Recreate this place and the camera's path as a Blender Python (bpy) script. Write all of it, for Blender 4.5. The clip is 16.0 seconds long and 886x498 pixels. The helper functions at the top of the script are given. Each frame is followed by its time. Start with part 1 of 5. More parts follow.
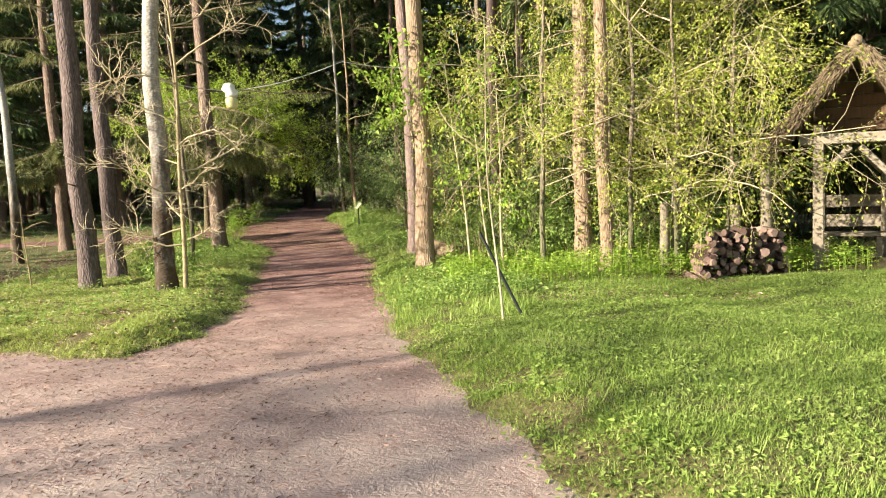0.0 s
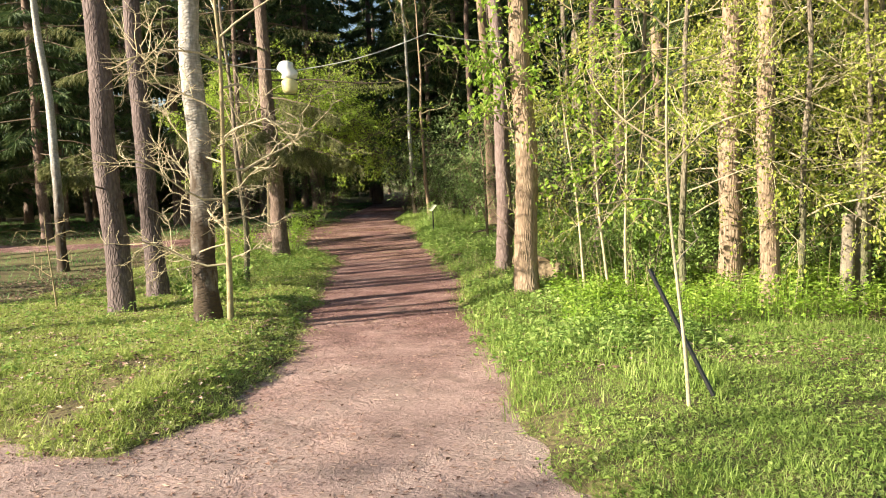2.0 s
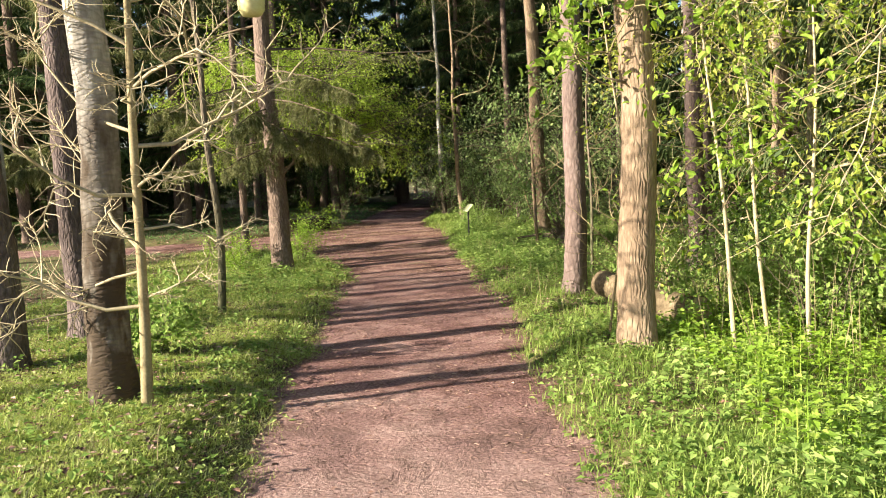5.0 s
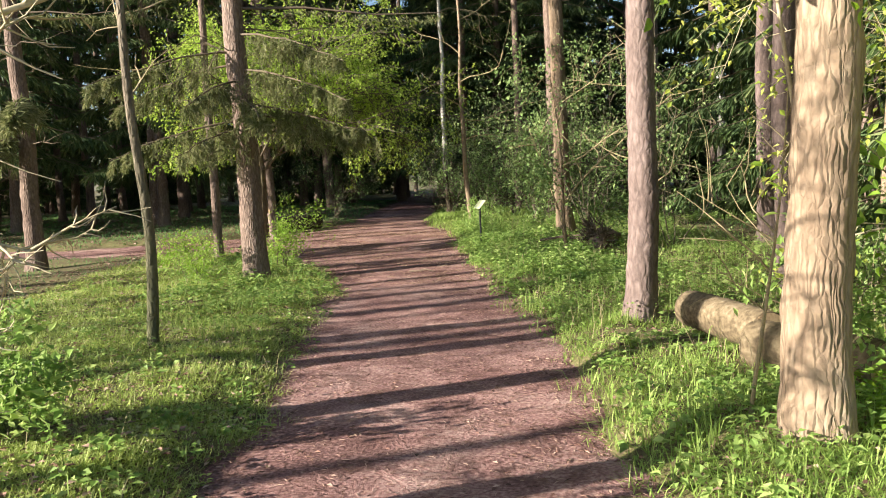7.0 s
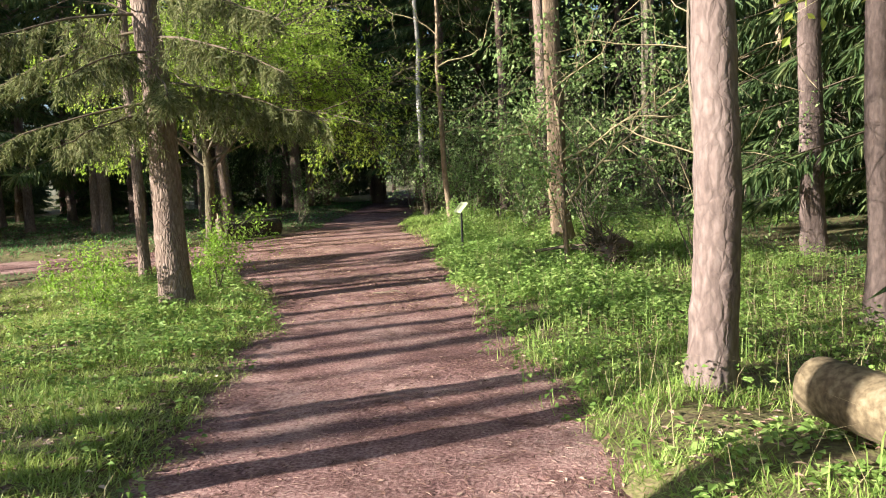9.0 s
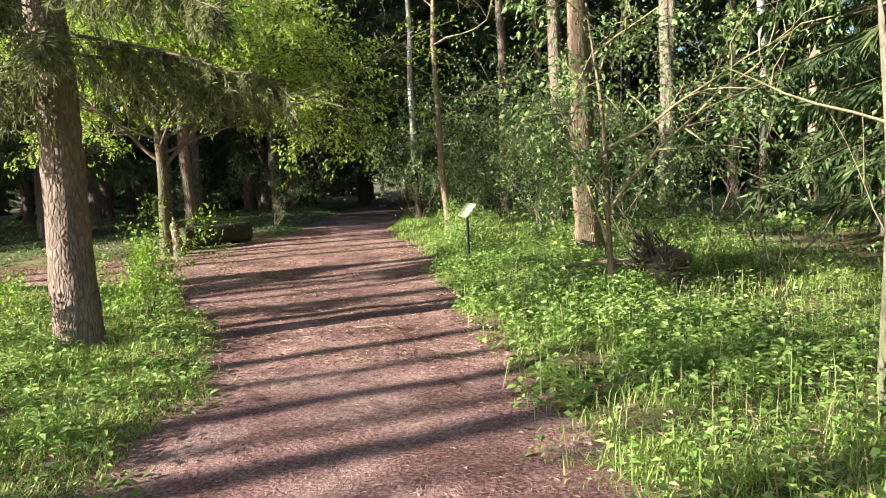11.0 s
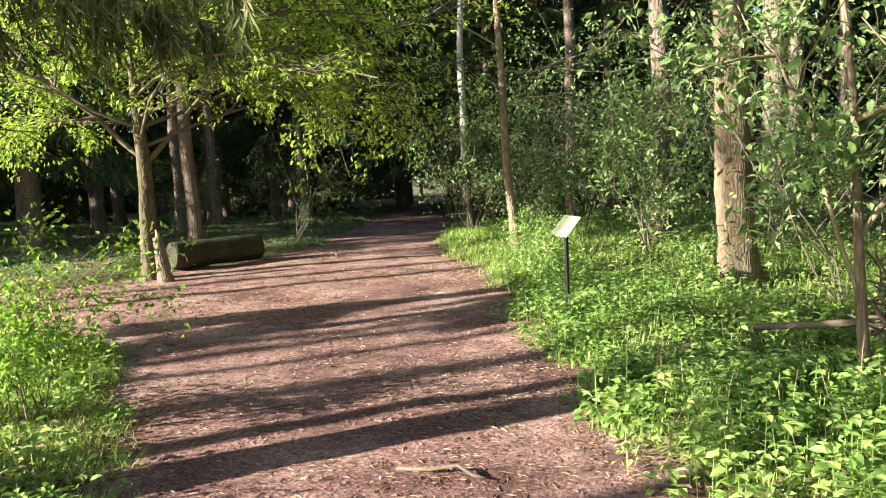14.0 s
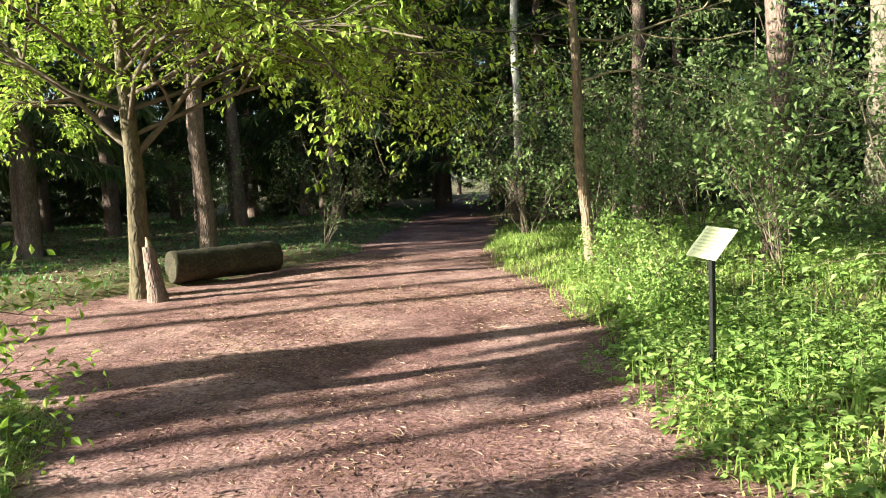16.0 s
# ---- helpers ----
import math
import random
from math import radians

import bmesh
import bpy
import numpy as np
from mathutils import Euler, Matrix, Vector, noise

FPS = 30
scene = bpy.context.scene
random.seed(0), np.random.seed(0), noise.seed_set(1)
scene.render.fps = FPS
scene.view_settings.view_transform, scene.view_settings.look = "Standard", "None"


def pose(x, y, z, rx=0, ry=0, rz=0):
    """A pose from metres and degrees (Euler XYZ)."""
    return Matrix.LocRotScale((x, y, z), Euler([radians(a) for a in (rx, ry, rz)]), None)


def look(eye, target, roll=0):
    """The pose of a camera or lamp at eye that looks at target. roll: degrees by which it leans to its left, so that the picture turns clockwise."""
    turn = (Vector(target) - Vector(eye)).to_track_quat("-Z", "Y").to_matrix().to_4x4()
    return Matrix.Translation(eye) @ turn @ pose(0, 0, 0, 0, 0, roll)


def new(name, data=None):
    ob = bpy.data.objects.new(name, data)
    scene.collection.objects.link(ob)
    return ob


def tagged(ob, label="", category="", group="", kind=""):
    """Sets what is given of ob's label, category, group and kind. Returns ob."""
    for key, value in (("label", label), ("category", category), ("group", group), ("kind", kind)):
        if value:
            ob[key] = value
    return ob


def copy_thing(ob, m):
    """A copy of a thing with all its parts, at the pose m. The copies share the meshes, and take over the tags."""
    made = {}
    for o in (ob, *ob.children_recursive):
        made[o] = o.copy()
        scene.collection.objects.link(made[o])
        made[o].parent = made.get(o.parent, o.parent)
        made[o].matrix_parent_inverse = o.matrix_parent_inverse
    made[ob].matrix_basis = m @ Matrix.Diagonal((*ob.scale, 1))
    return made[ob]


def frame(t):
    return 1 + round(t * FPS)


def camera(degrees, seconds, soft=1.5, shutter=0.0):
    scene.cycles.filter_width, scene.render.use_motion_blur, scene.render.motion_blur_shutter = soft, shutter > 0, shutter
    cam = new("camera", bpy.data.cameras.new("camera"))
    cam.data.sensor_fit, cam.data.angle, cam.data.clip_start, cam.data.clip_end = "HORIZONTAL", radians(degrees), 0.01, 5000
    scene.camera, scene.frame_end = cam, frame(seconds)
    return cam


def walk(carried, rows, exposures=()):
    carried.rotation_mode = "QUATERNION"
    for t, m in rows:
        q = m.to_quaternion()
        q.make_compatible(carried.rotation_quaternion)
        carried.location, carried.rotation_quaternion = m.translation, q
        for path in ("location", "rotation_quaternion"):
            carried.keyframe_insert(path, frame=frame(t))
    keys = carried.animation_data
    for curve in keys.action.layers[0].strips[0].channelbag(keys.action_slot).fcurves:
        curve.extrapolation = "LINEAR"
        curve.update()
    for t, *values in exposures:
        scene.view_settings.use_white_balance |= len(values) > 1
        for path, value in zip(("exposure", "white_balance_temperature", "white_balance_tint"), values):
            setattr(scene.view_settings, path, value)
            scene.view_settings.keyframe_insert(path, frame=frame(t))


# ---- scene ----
cam = camera(59.9, 16.0, 1.1)
METRES, EYE, TILT, LEAN, TURN = 22.4, 1.5, 0.0, 0.0, 0.0
ROWS = [
    (0.0, 0.0, 0.0, 0.0, -0.24, -5.39, 2.53),
    (0.5, -0.0051, 0.0317, 0.0006, 1.95, -5.34, 2.65),
    (1.0, -0.011, 0.0634, 0.0014, 4.39, -5.29, 2.66),
    (1.5, -0.0198, 0.0933, 0.003, 4.51, -5.36, 2.44),
    (2.0, -0.0259, 0.1231, 0.0042, 4.62, -5.4, 2.4),
    (2.5, -0.0344, 0.1527, 0.0043, 4.61, -5.4, 2.27),
    (3.0, -0.0399, 0.1811, 0.0038, 4.91, -5.34, 2.37),
    (3.5, -0.0451, 0.2098, 0.0024, 6.07, -5.3, 2.49),
    (4.0, -0.0479, 0.2402, 0.0017, 6.33, -5.33, 2.53),
    (6.5, -0.0731, 0.403, -0.0087, 6.81, -5.39, 2.44),
    (7.0, -0.0785, 0.4359, -0.0099, 6.49, -5.41, 2.35),
    (7.5, -0.0789, 0.4692, -0.0106, 6.1, -5.42, 2.53),
    (8.0, -0.0833, 0.5012, -0.0109, 5.95, -5.44, 2.48),
    (8.5, -0.0858, 0.5323, -0.0116, 5.46, -5.43, 2.54),
    (11.0, -0.1085, 0.6933, -0.0166, 4.12, -5.35, 2.58),
    (11.5, -0.1171, 0.7253, -0.0167, 3.92, -5.33, 2.46),
    (12.0, -0.1228, 0.756, -0.0169, 3.94, -5.32, 2.51),
    (12.5, -0.1282, 0.7862, -0.0175, 4.38, -5.27, 2.58),
    (13.0, -0.1312, 0.8156, -0.0177, 5.23, -5.22, 2.73),
    (13.5, -0.1359, 0.8442, -0.0181, 6.75, -5.12, 2.83),
    (14.0, -0.1432, 0.8713, -0.0173, 6.85, -5.07, 2.63),
    (14.5, -0.1522, 0.9004, -0.0177, 7.72, -5.01, 2.59),
    (15.0, -0.1606, 0.9275, -0.0183, 8.58, -5.01, 2.52),
    (15.5, -0.164, 0.9552, -0.0181, 9.31, -4.99, 2.65),
    (16.0, -0.17, 0.9824, -0.0183, 9.51, -5.04, 2.6),
]
walk(cam, [(t, pose(0, 0, EYE, TILT, LEAN, TURN) @ pose(METRES * x, METRES * y, METRES * z, 90 + pitch, roll, yaw)) for t, x, y, z, yaw, pitch, roll in ROWS],
     [(0.0, 1.57, 6500, 10), (4.2, 1.57, 6500, 11), (6.3, 1.6, 6150, 11), (8.7, 1.7, 5800, 10), (11.5, 1.9, 5800, 7), (13.5, 2.02, 5900, 4), (16.0, 2.05, 5900, 4)])

# ---- world, sun ----
SHADE = math.radians(27.8)          # direction in which shadows fall, from +x
ELEV = math.radians(19)
world = bpy.data.worlds.new("world")
scene.world = world
world.use_nodes = True
wn = world.node_tree.nodes
sky = wn.new("ShaderNodeTexSky")
sky.sky_type, sky.sun_disc, sky.sun_elevation = "NISHITA", False, ELEV
sky.sun_rotation = math.atan2(-math.cos(SHADE), -math.sin(SHADE))
wn["Background"].inputs[1].default_value = 0.062
world.node_tree.links.new(sky.outputs[0], wn["Background"].inputs[0])
sun = new("sun", bpy.data.lights.new("sun", "SUN"))
sun.data.energy, sun.data.angle, sun.data.color = 5.0, radians(0.6), (1.0, 0.89, 0.72)
sun.matrix_world = look((-math.cos(SHADE) * math.cos(ELEV), -math.sin(SHADE) * math.cos(ELEV), math.sin(ELEV)), (0, 0, 0))


# ---- materials ----
def mat(name, ramp, scale=6.0, stretch=(1, 1, 1), rough=0.9, bump=0.3, fine=60.0, island=0.0, obj=0.0, translucent=0.0, spec=0.25, metal=0.0):
    """Two scales of noise through a colour ramp, with bump; island and obj vary the value of loose pieces and of objects."""
    m = bpy.data.materials.new(name)
    m.use_nodes = True
    n, l = m.node_tree.nodes, m.node_tree.links
    b = n["Principled BSDF"]
    tc, mp = n.new("ShaderNodeTexCoord"), n.new("ShaderNodeMapping")
    mp.inputs["Scale"].default_value = stretch
    l.new(tc.outputs["Object"], mp.inputs["Vector"])
    big, small = n.new("ShaderNodeTexNoise"), n.new("ShaderNodeTexNoise")
    big.inputs["Scale"].default_value, big.inputs["Detail"].default_value = scale, 4
    small.inputs["Scale"].default_value, small.inputs["Detail"].default_value = fine, 3
    for t in (big, small):
        l.new(mp.outputs[0], t.inputs["Vector"])
    mix = n.new("ShaderNodeMath")
    mix.operation = "MULTIPLY_ADD"
    mix.inputs[1].default_value = 0.55
    l.new(small.outputs["Fac"], mix.inputs[0])
    half = n.new("ShaderNodeMath")
    half.operation, half.inputs[1].default_value = "MULTIPLY", 0.45
    l.new(big.outputs["Fac"], half.inputs[0])
    l.new(half.outputs[0], mix.inputs[2])
    value = mix.outputs[0]
    for amount, node, out in ((island, "ShaderNodeNewGeometry", "Random Per Island"), (obj, "ShaderNodeObjectInfo", "Random")):
        if amount:
            g, a = n.new(node), n.new("ShaderNodeMath")
            a.operation = "MULTIPLY_ADD"
            a.inputs[1].default_value = amount
            l.new(g.outputs[out], a.inputs[0])
            s = n.new("ShaderNodeMath")
            s.operation, s.inputs[1].default_value = "SUBTRACT", amount / 2
            l.new(value, s.inputs[0])
            l.new(s.outputs[0], a.inputs[2])
            value = a.outputs[0]
    r = n.new("ShaderNodeValToRGB")
    while len(r.color_ramp.elements) < len(ramp):
        r.color_ramp.elements.new(0.5)
    for e, (p, c) in zip(r.color_ramp.elements, ramp):
        e.position, e.color = p, (*c, 1)
    l.new(value, r.inputs[0])
    l.new(r.outputs[0], b.inputs["Base Color"])
    b.inputs["Roughness"].default_value, b.inputs["Specular IOR Level"].default_value, b.inputs["Metallic"].default_value = rough, spec, metal
    if bump:
        bp = n.new("ShaderNodeBump")
        bp.inputs["Strength"].default_value, bp.inputs["Distance"].default_value = bump, 0.02
        l.new(mix.outputs[0], bp.inputs["Height"])
        l.new(bp.outputs[0], b.inputs["Normal"])
    if translucent:
        t, mx = n.new("ShaderNodeBsdfTranslucent"), n.new("ShaderNodeMixShader")
        mx.inputs[0].default_value = translucent
        l.new(r.outputs[0], t.inputs["Color"])
        l.new(b.outputs[0], mx.inputs[1])
        l.new(t.outputs[0], mx.inputs[2])
        l.new(mx.outputs[0], n["Material Output"].inputs["Surface"])
    return m


def bark(name, dark, mid, light, sx=9.0, sz=2.2, depth=0.03, moss=None):
    """Fissured bark: stretched cells for the plates, noise for colour, moss low on the stem where given."""
    m = mat(name, [(0.3, dark), (0.5, mid), (0.68, light)], 3.0, (1, 1, 0.35), 0.95, 0, 30.0, 0, 0.12)
    n, l = m.node_tree.nodes, m.node_tree.links
    tc, mp, wob, add = n.new("ShaderNodeTexCoord"), n.new("ShaderNodeMapping"), n.new("ShaderNodeTexNoise"), n.new("ShaderNodeVectorMath")
    wob.inputs["Scale"].default_value, wob.inputs["Detail"].default_value = 4.5, 4
    stir = n.new("ShaderNodeVectorMath")
    stir.operation, stir.inputs["Scale"].default_value = "SCALE", 1.3
    mp.inputs["Scale"].default_value = (sx, sx, sz)
    vor = n.new("ShaderNodeTexVoronoi")
    vor.feature = "DISTANCE_TO_EDGE"
    vor.inputs["Scale"].default_value = 1.6
    l.new(tc.outputs["Object"], mp.inputs["Vector"])
    l.new(tc.outputs["Object"], wob.inputs["Vector"])
    l.new(mp.outputs[0], add.inputs[0])
    l.new(wob.outputs["Color"], stir.inputs[0])
    l.new(stir.outputs[0], add.inputs[1])
    l.new(add.outputs[0], vor.inputs["Vector"])
    mr = n.new("ShaderNodeMapRange")
    mr.inputs["From Max"].default_value = 0.28
    l.new(vor.outputs["Distance"], mr.inputs["Value"])
    mx = n.new("ShaderNodeMixRGB")
    mx.blend_type = "MULTIPLY"
    mx.inputs[0].default_value = 0.24
    b = n["Principled BSDF"]
    col = b.inputs["Base Color"].links[0].from_socket
    l.new(col, mx.inputs[1])
    l.new(mr.outputs[0], mx.inputs[2])
    out = mx.outputs[0]
    if moss:
        sep, z, ms, mm = n.new("ShaderNodeSeparateXYZ"), n.new("ShaderNodeMapRange"), n.new("ShaderNodeMath"), n.new("ShaderNodeMixRGB")
        l.new(tc.outputs["Object"], sep.inputs[0])
        z.inputs["From Min"].default_value, z.inputs["From Max"].default_value = 2.2, 0.2
        l.new(sep.outputs[2], z.inputs["Value"])
        ms.operation = "MULTIPLY"
        l.new(z.outputs[0], ms.inputs[0])
        l.new(wob.outputs["Fac"], ms.inputs[1])
        l.new(ms.outputs[0], mm.inputs[0])
        l.new(out, mm.inputs[1])
        mm.inputs[2].default_value = (*moss, 1)
        out = mm.outputs[0]
    l.new(out, b.inputs["Base Color"])
    bp = n.new("ShaderNodeBump")
    bp.inputs["Strength"].default_value, bp.inputs["Distance"].default_value = 0.7, depth
    l.new(mr.outputs[0], bp.inputs["Height"])
    l.new(bp.outputs[0], b.inputs["Normal"])
    return m


M_SOIL = mat("soil", [(0.36, (0.07, 0.05, 0.03)), (0.48, (0.15, 0.12, 0.06)), (0.56, (0.20, 0.19, 0.07)), (0.66, (0.26, 0.19, 0.11))], 1.6, bump=1.0, fine=30)
M_DIRT = mat("trodden_earth", [(0.36, (0.10, 0.05, 0.045)), (0.45, (0.235, 0.122, 0.108)), (0.53, (0.36, 0.208, 0.182)), (0.62, (0.50, 0.335, 0.285))], 1.4, bump=0.8, fine=42)
M_GRASS = mat("grass", [(0.2, (0.16, 0.25, 0.045)), (0.5, (0.31, 0.43, 0.09)), (0.75, (0.42, 0.52, 0.15)), (0.96, (0.58, 0.53, 0.27))], 0.9, bump=0, fine=3, island=0.5, rough=0.6, translucent=0.35)
M_VERGE = mat("verge_grass", [(0.15, (0.22, 0.30, 0.05)), (0.45, (0.40, 0.49, 0.11)), (0.7, (0.54, 0.59, 0.20)), (0.88, (0.70, 0.63, 0.40))], 1.1, bump=0, fine=4, island=0.55, rough=0.6, translucent=0.35)
M_WOODGRASS = mat("woodland_grass", [(0.2, (0.10, 0.21, 0.06)), (0.5, (0.17, 0.34, 0.10)), (0.8, (0.29, 0.44, 0.16))], 0.6, bump=0, fine=3, island=0.5, rough=0.6, translucent=0.35)
M_HERB = mat("herb_leaf", [(0.2, (0.15, 0.25, 0.05)), (0.5, (0.29, 0.43, 0.10)), (0.8, (0.48, 0.58, 0.19))], 1.0, bump=0, fine=4, island=0.5, rough=0.5, translucent=0.4)
M_LEAF = mat("fresh_leaf", [(0.2, (0.18, 0.28, 0.015)), (0.5, (0.30, 0.48, 0.065)), (0.8, (0.50, 0.62, 0.13))], 1.0, bump=0, fine=4, island=0.5, rough=0.5, translucent=0.45)
M_HORNLEAF = mat("hornbeam_leaf", [(0.2, (0.24, 0.36, 0.03)), (0.5, (0.40, 0.55, 0.08)), (0.8, (0.58, 0.68, 0.15))], 1.0, bump=0, fine=4, island=0.5, rough=0.5, translucent=0.5)
M_THICKET = mat("thicket_leaf", [(0.2, (0.20, 0.27, 0.03)), (0.5, (0.38, 0.44, 0.07)), (0.8, (0.58, 0.58, 0.15))], 1.0, bump=0, fine=4, island=0.6, rough=0.5, translucent=0.4)
# brighter copy of the spruce needles: sunlight on near boughs is in the colour
M_LITNEEDLE = mat("lit_spruce_needle", [(0.2, (0.10, 0.125, 0.04)), (0.5, (0.23, 0.25, 0.10)), (0.8, (0.40, 0.39, 0.20))], 0.9, bump=0, fine=4, island=0.5, rough=0.6, translucent=0.45)
M_PALETWIG = mat("pale_twig", [(0.3, (0.34, 0.28, 0.17)), (0.7, (0.58, 0.50, 0.33))], 9.0, bump=0.2)
M_LEAF2 = mat("shrub_leaf", [(0.2, (0.14, 0.22, 0.06)), (0.5, (0.26, 0.38, 0.12)), (0.8, (0.43, 0.53, 0.22))], 1.0, bump=0, fine=4, island=0.5, rough=0.5, translucent=0.4)
M_NEEDLE = mat("spruce_needle", [(0.2, (0.04, 0.07, 0.025)), (0.5, (0.09, 0.14, 0.045)), (0.8, (0.20, 0.23, 0.09))], 0.7, bump=0, fine=4, island=0.45, obj=0.2, rough=0.6, translucent=0.2)
M_LITTER = mat("leaf_litter", [(0.1, (0.07, 0.04, 0.025)), (0.5, (0.28, 0.155, 0.112)), (0.9, (0.58, 0.42, 0.32))], 2.0, bump=0, fine=6, island=0.8, rough=0.8)
M_STRAW = mat("dry_needles", [(0.1, (0.10, 0.06, 0.035)), (0.5, (0.36, 0.235, 0.145)), (0.9, (0.66, 0.51, 0.36))], 2.0, bump=0, fine=6, island=0.8, rough=0.8)
M_PINE = bark("pine_bark", (0.11, 0.075, 0.06), (0.23, 0.165, 0.13), (0.34, 0.26, 0.21), 15, 4.5, 0.016)
M_PINK = bark("grey_pine_bark", (0.085, 0.065, 0.06), (0.17, 0.13, 0.12), (0.26, 0.205, 0.19), 17, 5.0, 0.014)
M_ROSE = bark("rosy_pine_bark", (0.11, 0.08, 0.07), (0.195, 0.142, 0.124), (0.275, 0.21, 0.187), 9, 3.0, 0.008)
M_HORN = bark("hornbeam_bark", (0.07, 0.056, 0.033), (0.145, 0.12, 0.07), (0.22, 0.185, 0.115), 7, 1.6, 0.015)
M_GREY = bark("grey_bark", (0.12, 0.10, 0.075), (0.22, 0.18, 0.13), (0.33, 0.28, 0.20), 14, 4, 0.015, (0.10, 0.13, 0.04))
# paler bark with sunlight put into its colour, for stems standing in sun
M_LITBARK = bark("lit_bark", (0.19, 0.13, 0.085), (0.31, 0.225, 0.15), (0.43, 0.33, 0.23), 17, 2.6, 0.011)
M_TWIG = mat("twig", [(0.3, (0.22, 0.17, 0.09)), (0.7, (0.42, 0.35, 0.20))], 9.0, bump=0.2)
M_DEAD = mat("dead_twig", [(0.3, (0.10, 0.075, 0.05)), (0.7, (0.22, 0.17, 0.12))], 9.0, bump=0.2)
M_OAK = mat("weathered_timber", [(0.3, (0.14, 0.115, 0.085)), (0.5, (0.25, 0.21, 0.155)), (0.7, (0.37, 0.32, 0.25))], 3.0, (1, 1, 6), bump=0.5, fine=40, obj=0.2)
# brown boards made darker to carry the shade beneath the roof overhang
M_GABLE = mat("eave_shaded_boards", [(0.3, (0.06, 0.036, 0.02)), (0.7, (0.15, 0.095, 0.055))], 3.0, (6, 1, 1), bump=0.5, fine=40, obj=0.2)
M_LOG = mat("log_wood", [(0.32, (0.055, 0.04, 0.024)), (0.46, (0.13, 0.096, 0.056)), (0.56, (0.20, 0.152, 0.09)), (0.7, (0.29, 0.23, 0.15))], 3.5, (1, 1, 1), bump=0.7, fine=26)
M_CUT = mat("cut_end", [(0.3, (0.25, 0.16, 0.09)), (0.6, (0.45, 0.33, 0.2))], 8.0, bump=0.4, obj=0.4)
# mossy wood, its colour lowered to include the shade over the log
M_MOSSLOG = mat("shaded_mossy_log", [(0.3, (0.025, 0.022, 0.014)), (0.5, (0.05, 0.043, 0.026)), (0.7, (0.09, 0.08, 0.042))], 3.0, bump=0.7, fine=24)
M_FIREWOOD = mat("firewood", [(0.3, (0.07, 0.045, 0.035)), (0.5, (0.16, 0.105, 0.085)), (0.75, (0.31, 0.215, 0.17))], 9.0, bump=0.5, obj=0.6)
M_SHRUBTWIG = mat("shrub_twig", [(0.3, (0.10, 0.08, 0.055)), (0.7, (0.22, 0.18, 0.125))], 9.0, bump=0.2)
M_THATCH = mat("thatch", [(0.3, (0.13, 0.095, 0.06)), (0.7, (0.31, 0.24, 0.15))], 4.0, (6, 6, 1), bump=0.8, fine=30, island=0.4)
M_METAL = mat("black_steel", [(0.3, (0.015, 0.016, 0.017)), (0.7, (0.03, 0.03, 0.032))], 20, bump=0.1, rough=0.45, spec=0.5)
M_PANEL = mat("sign_panel", [(0.3, (0.38, 0.42, 0.24)), (0.7, (0.47, 0.50, 0.31))], 6, bump=0.05, rough=0.35, spec=0.5)
M_INK = mat("sign_print", [(0.3, (0.26, 0.29, 0.16)), (0.7, (0.32, 0.34, 0.2))], 20, bump=0, rough=0.5)
M_WHITE = mat("white_plastic", [(0.3, (0.68, 0.68, 0.64)), (0.7, (0.82, 0.82, 0.78))], 9, bump=0.1, rough=0.4, spec=0.5)
M_YOLK = mat("yellowed_plastic", [(0.3, (0.55, 0.50, 0.22)), (0.7, (0.70, 0.66, 0.35))], 9, bump=0.1, rough=0.4, spec=0.5)
M_WIRE = mat("cord", [(0.3, (0.45, 0.45, 0.42)), (0.7, (0.6, 0.6, 0.56))], 20, bump=0)


def birch_bark():
    m = bark("birch_bark", (0.27, 0.25, 0.21), (0.46, 0.43, 0.385), (0.66, 0.635, 0.585), 5, 16, 0.008)
    n, l = m.node_tree.nodes, m.node_tree.links
    b = n["Principled BSDF"]
    col = b.inputs["Base Color"].links[0].from_socket
    tc, sep, z, no, add, mx = (n.new("ShaderNode" + k) for k in ("TexCoord", "SeparateXYZ", "MapRange", "TexNoise", "Math", "MixRGB"))
    l.new(tc.outputs["Object"], sep.inputs[0])
    z.inputs["From Min"].default_value, z.inputs["From Max"].default_value = 4.2, 0.1
    l.new(sep.outputs[2], z.inputs["Value"])
    no.inputs["Scale"].default_value, no.inputs["Detail"].default_value = 3.5, 5
    mp = n.new("ShaderNodeMapping")
    mp.inputs["Scale"].default_value = (2.2, 2.2, 0.8)
    l.new(tc.outputs["Object"], mp.inputs[0])
    l.new(mp.outputs[0], no.inputs["Vector"])
    add.operation = "MULTIPLY"
    l.new(z.outputs[0], add.inputs[0])
    l.new(no.outputs["Fac"], add.inputs[1])
    sh = n.new("ShaderNodeMapRange")
    sh.inputs["From Min"].default_value, sh.inputs["From Max"].default_value = 0.12, 0.40
    l.new(add.outputs[0], sh.inputs["Value"])
    l.new(sh.outputs[0], mx.inputs[0])
    l.new(col, mx.inputs[1])
    mx.inputs[2].default_value = (0.075, 0.055, 0.038, 1)
    l.new(mx.outputs[0], b.inputs["Base Color"])
    return m


M_BIRCH = birch_bark()


